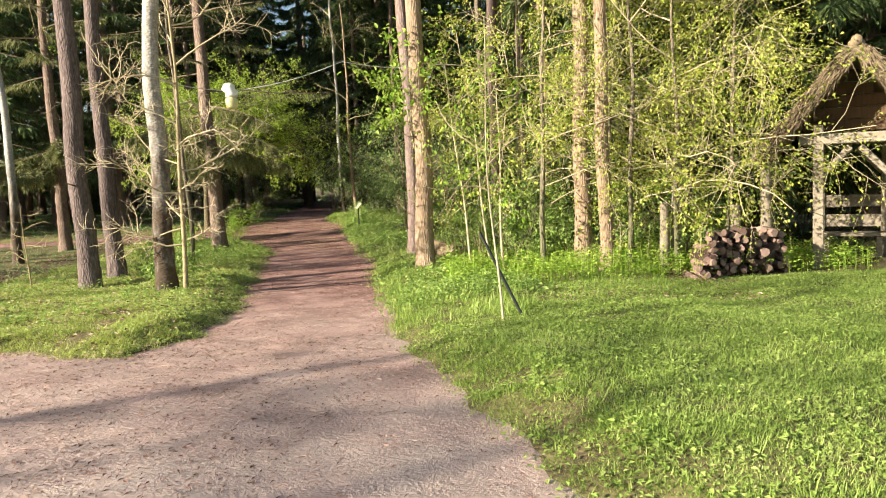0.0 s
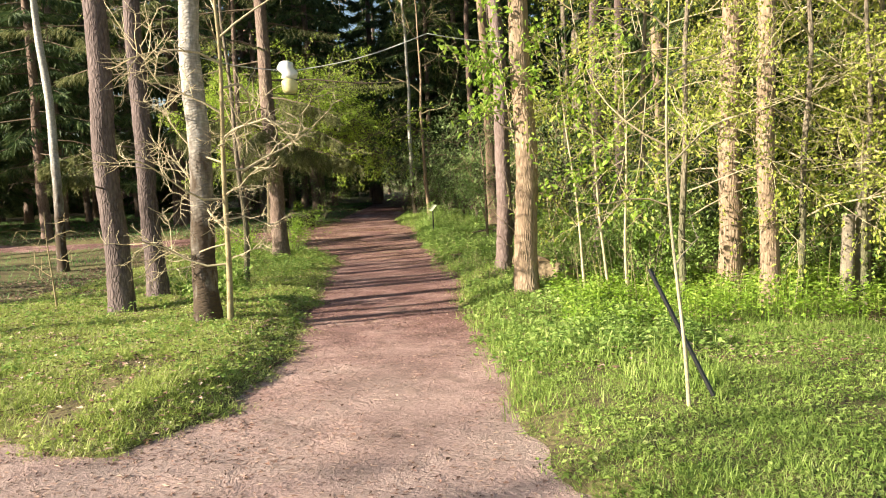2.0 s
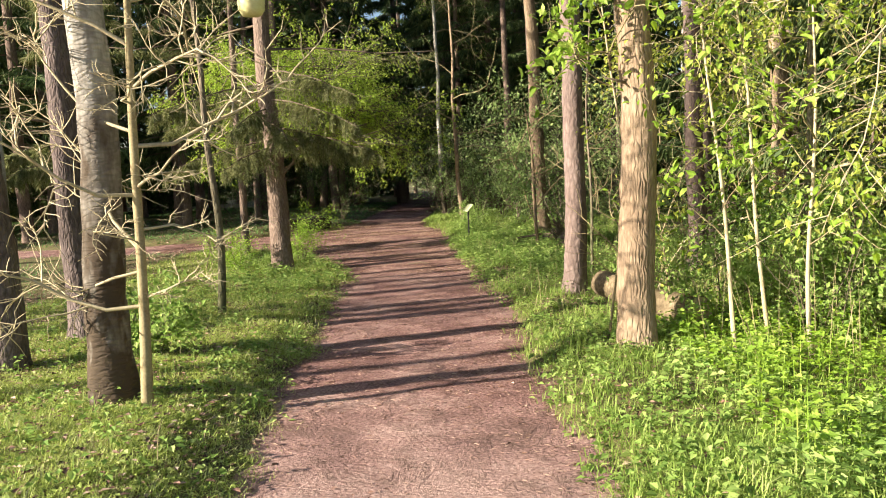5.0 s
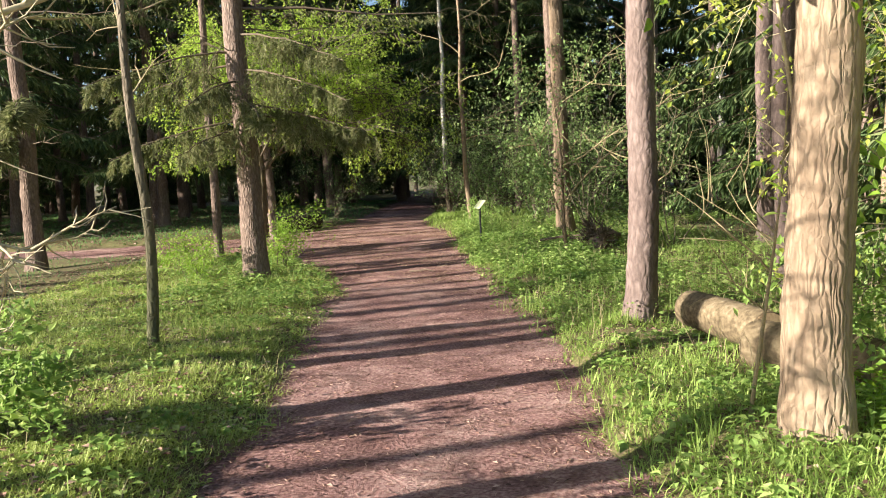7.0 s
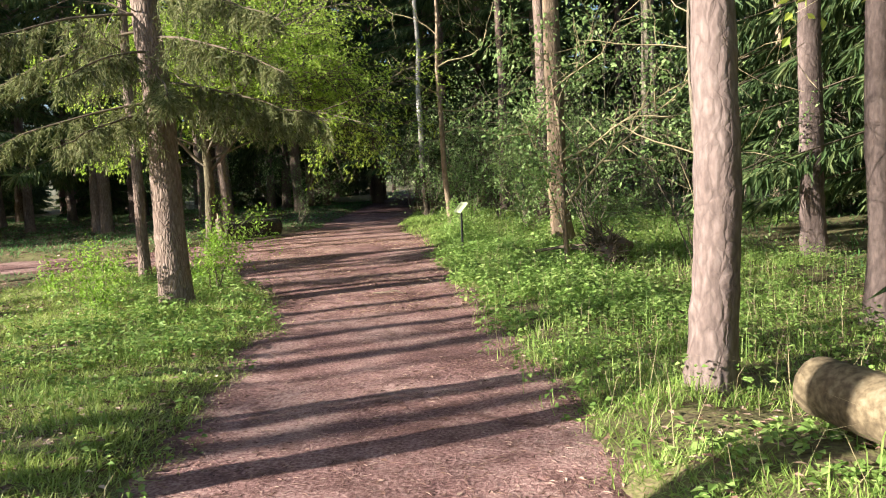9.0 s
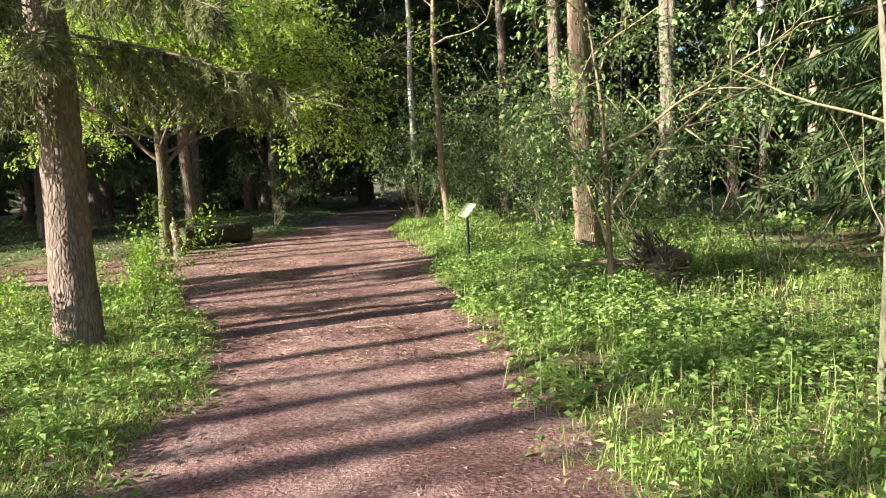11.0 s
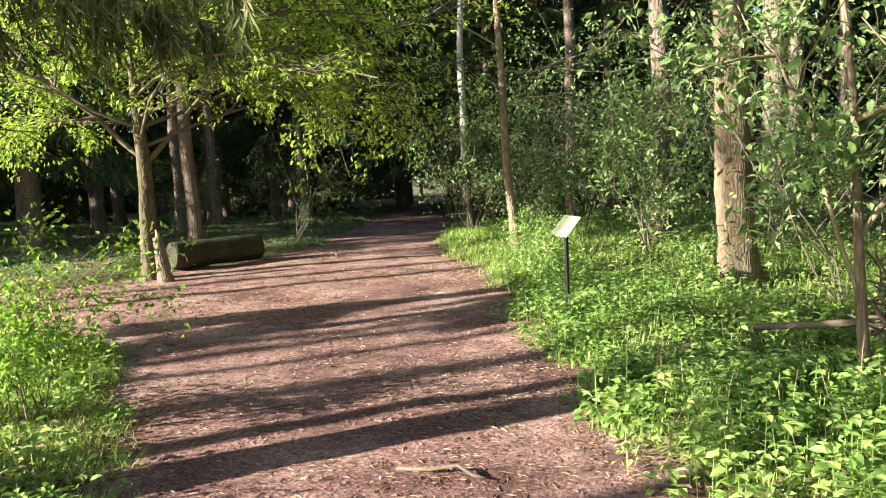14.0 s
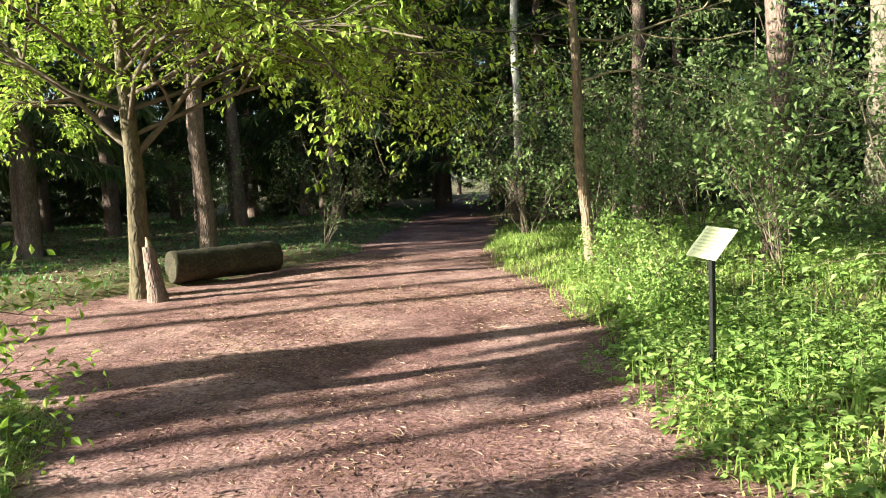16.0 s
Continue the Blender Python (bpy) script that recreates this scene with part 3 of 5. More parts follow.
def tall_pine(name, x, y, r0, label, seed, lean=(0, 0), height=19.0, crown_from=12.0, material=None, stubs=5, sides=16, group="", flare=1.55):
    """A pine whose bare stem rises to a high crown of needle tufts."""
    rng = np.random.default_rng(seed)
    t = thing(name, x, y, gz(x, y), label, "tree", group)
    g = Geo()
    line = stem(g, height, r0, lean, sides, seed, flare, 0.3)
    part("trunk", g, material or M_PINE, t)
    wood, green, tips = Geo(), Geo(), []
    for _ in range(stubs):
        z, a = rng.uniform(1.5, crown_from), rng.uniform(0, 6.28)
        tube(wood, [line(z), line(z) + np.array([math.cos(a), math.sin(a), 0.15]) * rng.uniform(r0 + 0.05, r0 + 0.5)], [0.02, 0.008], 4)
    for i in range(16):
        f = i / 16
        a = i * 2.4 + rng.uniform(-0.4, 0.4)
        grow(wood, tips, line(crown_from + (height - crown_from) * f), (math.cos(a), math.sin(a), 0.35), 3.2 * (1 - f * 0.7), 0.05, 1, rng, 4, 0.7, 0.3, 0, 0.5, 0.05, 4, 4)
    tagged(part("twigwork", wood, M_DEAD, t), kind="stuff")
    P, D = np.concatenate([q[0] for q in tips]), np.concatenate([q[1] for q in tips])
    P, D = np.repeat(P, 3, 0), np.repeat(D, 3, 0)
    P = P + rng.standard_normal(P.shape) * 0.18
    needle_sprays(green, P, D + rng.standard_normal(P.shape) * 0.9, 0.6, rng, 0.24)
    tagged(part("crown", green, M_NEEDLE, t, smooth=False), kind="stuff")
    return t


def broadleaf(name, x, y, height, r0, label, seed, limbs, lean=(0, 0), material=None, leaf=None, per=3, size=0.06, kids=4, depth=2, droop=0.0, bend=0.3, twig=None, category="tree", group="", spread=0.8, sides=12, top=0.25, scatter=0.06, flare=1.4, shrink=0.6, flat=0.5, rise=0.0, level=1.0, fine=False):
    """A leafy (or, with per=0, bare) tree. limbs: (height, heading in degrees, rise, length, radius)."""
    rng = np.random.default_rng(seed)
    t = thing(name, x, y, gz(x, y), label, category, group)
    g = Geo()
    line = stem(g, height, r0, lean, sides, seed, flare, top, 0.04)
    part("trunk", g, material or M_GREY, t)
    wood, green, tips = Geo(), Geo(), []
    for z, a, up, L, r in limbs:
        a = math.radians(a)
        grow(wood, tips, line(z), (math.cos(a), math.sin(a), up), L, r, depth, rng, kids, spread, bend, droop, shrink, rise, level=level)
    tagged(part("twigwork", wood, twig or M_TWIG, t), kind="stuff")
    if per:
        leaf_out(green, tips, per, size, rng, scatter, flat, fine=fine)
        tagged(part("crown", green, leaf or M_LEAF, t, smooth=False), kind="stuff")
    return t


def fan(n, z0, z1, a0, a1, up, length, r, seed):
    """n limbs spread over heights and headings."""
    rng = np.random.default_rng(seed)
    return [(z0 + (z1 - z0) * (i + 0.5) / n, rng.uniform(a0, a1), up + rng.uniform(-0.2, 0.2), length * rng.uniform(0.7, 1.2) * (1 - 0.4 * i / n), r * rng.uniform(0.8, 1.2)) for i in range(n)]


# pines along the path
PINE = "tall pine with fissured brown bark and a high crown"
tall_pine("pine_tree", -6.24, 13.46, 0.18, "leaning grey-brown pine beside a birch", 1, (-0.012, 0.0), flare=1.45, material=M_PINK)
tall_pine("pine_tree", -6.5, 15.15, 0.16, "straight grey-brown pine behind a leaning one", 2, (-0.01, 0), material=M_PINK)
conifer("spruce_tree", -6.62, 22.73, 17, 0.215, 4.5, 3.3, "stout spruce with flaking bark and drooping boughs", 3, (-0.02, 0), 30, 420, 10, sides=18, width=0.013, spray=0.1, needle=M_LITNEEDLE, droop=0.3, low=[(3.0, -12, 2.5), (2.75, 205, 2.2), (2.6, 255, 1.8), (3.1, 300, 1.7), (2.85, 20, 2.0), (3.6, -30, 2.6), (3.9, 230, 2.6), (3.4, 270, 2.2), (4.2, 330, 2.6), (3.7, 180, 2.4)])
tall_pine("pine_tree", -0.31, 13.84, 0.165, "sunlit pale brown pine beside a log", 4, (-0.004, 0), material=M_LITBARK)
tall_pine("pine_tree", -0.62, 17.87, 0.155, "slim reddish pine with bare shoots at its foot", 5, (-0.01, 0), material=M_ROSE)
tall_pine("pine_tree", -0.95, 28.45, 0.2, "sunlit pine rising from green herbs", 6, (-0.03, 0), material=M_LITBARK)
tall_pine("pine_tree", 2.57, 13.87, 0.16, "sunlit pine among hornbeam twigs", 7, (0, 0), material=M_LITBARK)
tall_pine("pine_tree", 2.75, 12.9, 0.12, "slim sunlit pine beside a thicker one", 8, (0, 0), material=M_LITBARK)
tall_pine("pine_tree", 2.9, 20.3, 0.16, "sunlit pine behind the thicket", 9, (-0.01, 0), material=M_LITBARK)
conifer("spruce_tree", -12.2, 24.85, 17, 0.19, 5.0, 3.0, "old spruce with dead grey twigs low down", 10, (-0.01, 0), 34, 330, 18, width=0.022, spray=0.2, droop=0.3, needle=M_LITNEEDLE, low=[(3.2, 200, 2.0), (2.8, 250, 2.2), (3.6, 300, 2.0)])
conifer("spruce_tree", -8.6, 25.85, 13, 0.1, 8.5, 1.3, "thin young spruce beside a stout one", 11, (0, 0), 30, 260, 8, width=0.02, spray=0.15, needle=M_LITNEEDLE)
tall_pine("pine_tree", -10.9, 36.0, 0.16, "pine behind a lying log", 12, (0, 0))
tall_pine("pine_tree", -15.1, 36.6, 0.2, "leaning shaded pine in the open wood", 13, (-0.03, 0))
tall_pine("pine_tree", -1.1, 33.0, 0.17, "reddish pine behind a leafy shrub", 14, (0, 0))
tall_pine("pine_tree", 2.95, 40.65, 0.3, "thick mossy trunk at the edge of the wood", 15, (0.01, 0), material=M_GREY)
tall_pine("pine_tree", -2.2, 41.0, 0.17, "straight pine in the far wood", 16)
conifer("spruce_tree", -9.9, 58.0, 20, 0.35, 3.0, 3.6, "dark spruce beside the far path", 17, (0, 0), 76, 210, 10, width=0.07, spray=0.45)
conifer("spruce_tree", -7.4, 58.5, 20, 0.3, 2.6, 3.6, "dark spruce beside the far path", 18, (0, 0), 76, 210, 10, width=0.07, spray=0.45)

tall_pine("pine_tree", 2.76, 25.3, 0.19, "straight grey pine in rough grass", 24, material=M_ROSE)
tall_pine("pine_tree", 1.5, 20.2, 0.16, "reddish pine in rough grass near a log", 25, material=M_ROSE)
tall_pine("pine_tree", 2.07, 36.0, 0.16, "slim mossy pine at the edge of the wood", 26, material=M_GREY)
tall_pine("pine_tree", 7.2, 40.0, 0.17, "sunlit reddish pine stem deep in the wood", 27, material=M_LITBARK)
broadleaf("birch_tree", 4.5, 36.3, 15, 0.15, "pale straight birch before dark spruces", 28, fan(8, 7, 13, 0, 360, 0.6, 2.0, 0.03, 29), (0, 0), M_BIRCH, per=3, size=0.05, droop=0.2)
broadleaf("birch_tree", -4.48, 12.2, 15, 0.155, "silver birch with white upper bark and a dark ridged foot", 20, fan(10, 7, 14, 0, 360, 0.6, 2.4, 0.04, 1), (0.035, 0), M_BIRCH, per=3, size=0.05, droop=0.2, sides=18, flare=1.5)
broadleaf("birch_tree", -11.4, 20.7, 14, 0.12, "slim white-barked birch in the wood", 21, fan(8, 7, 13, 0, 360, 0.6, 2.0, 0.03, 2), (-0.03, 0), M_BIRCH, per=3, size=0.05, droop=0.2)
broadleaf("birch_tree", -4.85, 38.3, 15, 0.095, "thin pale birch behind shrubs", 22, fan(8, 7, 13, 0, 360, 0.6, 2.0, 0.03, 3), (-0.01, 0), M_BIRCH, per=3, size=0.05, droop=0.2)

# thicket of hornbeam twigs on the sunny side
HORN = "dense sunlit hornbeam thicket with fresh yellow-green leaves"
for i, (x, y, h) in enumerate([(1.5, 14.9, 7.5), (3.3, 15.2, 8), (4.5, 13.9, 7), (5.4, 15.4, 8), (3.9, 12.9, 5.5), (1.75, 13.1, 6.5), (3.15, 12.9, 6.5), (4.9, 13.1, 6)]):
    broadleaf("hornbeam_shrub", x, y, h, 0.05, HORN, 40 + i, fan(15, 0.9, h, 0, 360, 0.45, 2.2, 0.013, 60 + i), (0.01, -0.02), M_GREY, M_THICKET, per=7, size=0.058, kids=5, depth=2, droop=0.08, bend=0.35, twig=M_PALETWIG, category="shrub", group="hornbeam thicket", sides=8, scatter=0.06, shrink=0.55)
for i, (x, y, h, ln) in enumerate([(0.55, 13.7, 3.6, (-0.12, 0.0)), (0.85, 13.9, 4.2, (-0.1, 0.02)), (1.1, 13.5, 3.4, (-0.02, -0.03))]):
    broadleaf("young_maple", x, y, h, 0.022, "slender young maple shoots with pale opening leaves", 50 + i, fan(9, 0.8, h, 0, 360, 0.7, 1.0, 0.01, 70 + i), ln, M_PALETWIG, M_LEAF, per=3, size=0.085, scatter=0.1, fine=True, kids=4, depth=1, category="sapling", group="young maples", sides=6, flare=1.0)
broadleaf("young_maple", -0.1, 14.2, 3.8, 0.018, "leafy young maple leaning over the path edge", 55, fan(10, 2.3, 3.8, 90, 270, 0.5, 0.8, 0.01, 75), (-0.16, -0.06), M_PALETWIG, M_LEAF, per=5, scatter=0.1, fine=True, size=0.1, kids=3, depth=1, category="sapling", group="young maples", sides=6, flare=1.0)

# bare sapling and leaning stake by the path
broadleaf("bare_sapling", -4.04, 12.03, 5.6, 0.042, "crooked bare sapling with many pale twisting twigs", 80,
          [(0.75, 185, 0.1, 1.3, 0.017), (0.8, 350, 0.25, 0.5, 0.012), (1.0, 200, 0.1, 1.0, 0.014), (1.15, 170, 0.2, 1.5, 0.017), (1.3, 20, 0.1, 0.6, 0.013), (1.55, 195, 0.15, 1.3, 0.016), (1.6, 330, 0.3, 0.7, 0.013), (1.9, 5, 0.3, 1.35, 0.018), (2.0, 185, 0.2, 1.2, 0.015), (2.3, 355, 0.2, 1.0, 0.015), (2.6, 175, 0.3, 1.3, 0.016), (2.9, 20, 0.5, 1.1, 0.016), (3.2, 195, 0.35, 1.4, 0.016), (3.5, 10, 0.5, 1.3, 0.016), (3.8, 160, 0.6, 1.2, 0.015), (4.1, 60, 0.8, 1.2, 0.015), (4.3, 240, 0.8, 1.2, 0.015), (1.2, 270, 0.1, 0.6, 0.011), (2.2, 270, 0.3, 0.8, 0.012)],
          (0.0, 0), M_TWIG, per=0, kids=7, depth=2, bend=0.5, twig=M_PALETWIG, level=0.6, category="sapling", sides=8, flare=1.2, shrink=0.47)
broadleaf("bare_sapling", 0.56, 7.95, 3.1, 0.014, "thin staked sapling with pale bark and bare twigs", 81, [(0.95, 60, 0.6, 0.45, 0.009), (1.35, 170, 0.5, 0.7, 0.009), (1.6, 350, 0.7, 0.5, 0.009), (1.75, 180, 0.4, 0.8, 0.009), (2.2, 30, 0.8, 0.6, 0.008), (2.5, 200, 0.8, 0.6, 0.008)], (-0.01, 0), M_PALETWIG, twig=M_PALETWIG, per=0, kids=2, depth=1, bend=0.3, category="sapling", sides=8, flare=1.2)
broadleaf("bare_sapling", -5.54, 16.9, 7.0, 0.06, "slim grey-barked sapling on the grass verge", 82, fan(9, 2.2, 6.5, 0, 360, 0.6, 1.3, 0.014, 83), (-0.02, 0), M_GREY, per=0, kids=3, depth=1, category="sapling", sides=8, flare=1.1)
broadleaf("bare_sapling", -7.55, 14.0, 1.5, 0.018, "small bare bush on the grass", 86, fan(8, 0.3, 1.4, 0, 360, 0.5, 0.6, 0.01, 87), (0, 0), M_TWIG, per=0, kids=3, depth=1, category="sapling", sides=6, flare=1.1, bend=0.5)
broadleaf("bare_sapling", -0.55, 14.35, 1.9, 0.014, "thin bare shoot beside a pine", 88, fan(6, 0.5, 1.8, 0, 360, 0.9, 0.7, 0.008, 89), (0.12, 0), M_TWIG, per=0, kids=3, depth=1, category="sapling", sides=6, flare=1.0)
broadleaf("bare_sapling", -0.25, 20.1, 5.0, 0.03, "slim sapling with spreading bare twigs and few buds", 90, fan(12, 0.9, 4.8, 0, 360, 0.4, 1.3, 0.01, 91), (0.01, 0), M_GREY, M_LEAF2, per=1, size=0.045, kids=3, depth=1, category="sapling", sides=7, flare=1.0)
broadleaf("bare_sapling", 0.25, 15.2, 1.7, 0.012, "bare forked shoot beside a log", 92, fan(7, 0.3, 1.6, 60, 200, 0.9, 0.9, 0.008, 93), (-0.1, 0), M_TWIG, per=0, kids=2, depth=1, category="sapling", sides=6, flare=1.0)

# hornbeam over the fork, and the shrubs beyond
broadleaf("hornbeam_tree", -9.5, 31.4, 5.4, 0.15, "twisted hornbeam spreading fresh leafy boughs over the path", 100,
          [(1.9, 20, 0.75, 2.6, 0.05), (2.0, 200, 0.9, 2.4, 0.05)] + fan(15, 2.1, 4.6, -75, 35, 0.45, 4.6, 0.032, 101) + fan(5, 2.3, 4.3, 200, 285, 0.5, 3.2, 0.03, 102) + fan(4, 2.3, 4.3, 40, 200, 0.45, 3.0, 0.028, 104) + fan(4, 4.4, 5.3, 0, 360, 0.8, 2.2, 0.022, 105),
          (-0.02, 0), M_HORN, M_HORNLEAF, per=9, size=0.088, fine=True, kids=7, depth=2, droop=0.08, level=0.3, bend=0.3, twig=M_SHRUBTWIG, scatter=0.075, sides=16, flare=1.5, shrink=0.5, flat=0.3)
broadleaf("young_tree", -3.64, 32.8, 9, 0.082, "slim sunlit tree with long bare side branches", 103, [(2.5, 350, 0.2, 2.2, 0.02), (3.1, 10, 0.15, 2.6, 0.022), (3.5, 200, 0.5, 1.4, 0.02), (4.2, 330, 0.4, 2.2, 0.02), (5.0, 170, 0.6, 1.8, 0.02), (6, 60, 0.7, 2, 0.02), (7, 250, 0.8, 1.6, 0.02)], (-0.02, 0), M_LITBARK, M_LEAF2, per=3, size=0.06, kids=3, depth=1, flare=1.2)
SHRUB = "leafy woodland shrub with thin grey stems"


def shrub(x, y, h, n, seed, label=SHRUB, size=0.06, per=7, spread=0.5, leaf=None, kids=4, depth=1, twig=None):
    """Several stems from one foot, leafing along their side twigs."""
    rng = np.random.default_rng(seed)
    t = thing("shrub", x, y, gz(x, y), label, "shrub")
    wood, green, tips = Geo(), Geo(), []
    for i in range(n):
        a = rng.uniform(0, 6.28)
        s = rng.uniform(0.1, spread)
        o = np.array([math.cos(a), math.sin(a), 0]) * 0.08 + np.array([0, 0, -0.05])
        grow(wood, tips, o, (math.cos(a) * s, math.sin(a) * s, 1), h * rng.uniform(0.6, 1.1), 0.004 + 0.0028 * h, depth + 1, rng, kids, 0.75, 0.42, 0.03, 0.42, 0, 6, 5, 0.2)
    tagged(part("twigwork", wood, twig or M_SHRUBTWIG, t), kind="stuff")
    if per:
        leaf_out(green, tips, per, size, rng, 0.04 + 0.03 * h)
        tagged(part("foliage", green, leaf or M_LEAF2, t, smooth=False), kind="stuff")
    return t


broadleaf("rowan_tree", -1.1, 24.75, 3.4, 0.042, "slender forked young tree with an arching bough", 110,
          [(0.55, 165, 2.2, 1.9, 0.02), (0.95, 15, 1.1, 2.4, 0.026), (1.3, 190, 0.5, 0.7, 0.01), (1.7, 350, 0.7, 2.4, 0.02), (2.2, 170, 0.7, 0.8, 0.011), (2.5, 60, 0.8, 1.4, 0.014), (2.8, 320, 0.6, 1.5, 0.014), (3.2, 200, 0.8, 0.9, 0.01)],
          (-0.07, 0.02), M_LITBARK, M_LEAF2, per=9, size=0.075, kids=9, depth=1, droop=0.1, bend=0.4, twig=M_TWIG, scatter=0.1, sides=8, flare=1.2, fine=True)
for i, a in enumerate([(-2.3, 35.8, 3.3, 6), (-1.2, 32.4, 3.0, 7), (-3.2, 35.0, 2.6, 6), (-4.7, 37.6, 3.2, 8), (-0.2, 27.3, 3.4, 4), (-0.2, 30.5, 3.6, 7), (-2.0, 39.0, 3.4, 6), (0.8, 36.5, 3.0, 6), (1.0, 25.5, 3.4, 4), (-1.6, 30.6, 2.4, 6), (-5.6, 41.5, 3.5, 7), (1.9, 32.0, 4.0, 7), (2.4, 18.6, 2.2, 6)]):
    shrub(*a, 200 + i, size=0.085, per=3)
for i, (x, y, h) in enumerate([(-3.3, 37.6, 4.6), (-1.5, 37.2, 4.2), (0.5, 38.6, 4.8), (-4.3, 42.6, 4.6), (2.6, 33.8, 4.4)]):
    shrub(x, y, h, 6, 220 + i, size=0.095, per=5)
for i, (x, y, h) in enumerate([(-9.1, 37.7, 2.6), (-13, 41, 3), (-11.5, 44, 3), (-17, 46, 3)]):
    shrub(x, y, h, 6, 230 + i, "thin many-stemmed shrub with few leaves", per=3)
shrub(-6.6, 24.15, 1.35, 8, 240, "young shrub with upright leafy shoots", 0.05, 5, 0.3, M_LEAF, 4)
for i, (x, y) in enumerate([(1.4, 14.1), (2.1, 14.7), (3.3, 14.2), (4.2, 14.3), (0.7, 15.2), (5.0, 14.2), (1.9, 15.6)]):
    shrub(x, y, 1.5, 7, 250 + i, "low fresh green hornbeam growth under the thicket", 0.06, 6, 0.7, M_HERB, 4)
shrub(-7.4, 22.0, 0.9, 6, 241, "low bush with green shoots in the grass", 0.05, 3, 0.5, M_LEAF, 4)
shrub(-5.0, 13.9, 0.7, 6, 242, "low leafy bush beside tree trunks", 0.07, 4, 0.5, M_HERB, 4)
shrub(-8.6, 24.4, 0.8, 6, 243, "low bush with green shoots in the grass", 0.05, 3, 0.5, M_LEAF, 4)
shrub(-3.3, 31.6, 0.8, 8, 244, "low green bush beside a slim tree", 0.05, 4, 0.6, M_HERB, 4)
shrub(-2.9, 29.3, 0.7, 8, 245, "low green bush behind a sign", 0.05, 4, 0.6, M_HERB, 4)

# dark wood behind
proto = [conifer("spruce_tree", -15.6, 37.0, 19, 0.2, 2.2, 3.4, "dense dark spruce with drooping boughs", 300, branches=84, sprays=190, dead=8, group="dark spruces", width=0.065, spray=0.42),
         conifer("spruce_tree", 4.8, 25.6, 17, 0.17, 1.2, 3.0, "dense dark spruce with drooping boughs", 301, branches=84, sprays=190, dead=12, group="dark spruces", width=0.065, spray=0.42),
         conifer("spruce_tree", -20.5, 36.0, 20, 0.22, 3.0, 3.6, "dense dark spruce with drooping boughs", 302, branches=80, sprays=190, dead=14, group="dark spruces", width=0.065, spray=0.42)]
pines = [tall_pine("pine_tree", -17.4, 43.1, 0.24, "straight shaded conifer stem in the far wood", 310, group="far stems", height=20, crown_from=9, stubs=14, sides=10),
         tall_pine("pine_tree", -20.0, 40.0, 0.18, "straight shaded conifer stem in the far wood", 311, (-0.02, 0), group="far stems", height=18, crown_from=8, stubs=14, sides=10),
         tall_pine("pine_tree", 6.0, 44.0, 0.2, "straight shaded conifer stem in the far wood", 312, group="far stems", height=19, crown_from=9, stubs=14, sides=10)]
rng = np.random.default_rng(5)


def stand(protos, count, x0, x1, y0, y1, gap, taken, keep):
    """Sets copies at random, gap metres apart, where keep allows."""
    made = 0
    for _ in range(count * 40):
        if made == count:
            return
        x, y = rng.uniform(x0, x1), rng.uniform(y0, y1)
        if keep(x, y) and all((x - a) ** 2 + (y - b) ** 2 > gap * gap for a, b in taken):
            taken.append((x, y))
            p = protos[made % len(protos)]
            s = rng.uniform(0.8, 1.15)
            copy_thing(p, pose(x, y, gz(x, y), 0, 0, rng.uniform(0, 360)) @ Matrix.Diagonal((s, s, s, 1)))
            made += 1


def off_path(x, y):
    return float(inside(np.array([x]), np.array([y]))[0]) < -1.2


taken = [(-15.6, 37), (4.8, 25.6), (-20.5, 36), (-17.4, 43.1), (-20, 40), (6, 44), (-9.2, 30.9), (-10.9, 36), (-15.1, 36.6), (2.95, 40.65)]
stand(proto, 19, -46, -13, 38, 62, 3.6, taken, lambda x, y: off_path(x, y) and x < -13 - max(0, 44 - y) * 0.5)
stand(pines, 28, -46, -11.5, 38, 72, 2.3, taken, lambda x, y: off_path(x, y))
stand(proto, 21, 5, 34, 16, 66, 3.4, taken, lambda x, y: off_path(x, y) and x > 5.5 + max(0, 20 - y) * 1.2)
stand(pines, 18, 2, 30, 24, 70, 2.3, taken, lambda x, y: off_path(x, y) and x > 3)
stand(proto, 14, -26, 8, 62, 84, 3.6, taken, lambda x, y: off_path(x, y))
stand(proto, 9, -22, 4, 86, 94, 2.6, taken, lambda x, y: True)
low = [conifer("spruce_tree", -24.0, 52.0, 6.5, 0.07, 0.25, 1.9, "young dense spruce in the understorey", 303, branches=60, sprays=130, dead=0, group="young spruces", width=0.075, spray=0.38, sides=6)]
stand(low, 22, -62, -16, 62, 92, 2.4, taken, lambda x, y: off_path(x, y))
stand(low, 10, -6, 26, 66, 92, 2.6, taken, lambda x, y: off_path(x, y))
stand(low, 18, -48, -14, 54, 82, 2.6, taken, lambda x, y: off_path(x, y))
stand(low, 13, 6, 34, 26, 70, 3.0, taken, lambda x, y: off_path(x, y))
stand(low, 8, -44, -26, 22, 50, 3.0, taken, lambda x, y: off_path(x, y))
stand(proto, 8, 3.5, 18, 46, 68, 3.0, taken, lambda x, y: off_path(x, y))
stand(proto, 12, -6, 6, 42, 64, 3.6, taken, lambda x, y: off_path(x, y))
stand(proto, 9, -44, -18, 22, 46, 3.2, taken, lambda x, y: off_path(x, y) and y > 30.9 + 0.554 * (x + 9.2) + 5.5 and y > 26)
for x, y in [(10.6, 19.5), (12.8, 17.0), (9.0, 22.0), (15.0, 18.5), (8.0, 19.0)]:
    copy_thing(proto[1], pose(x, y, gz(x, y), 0, 0, 70 * x))
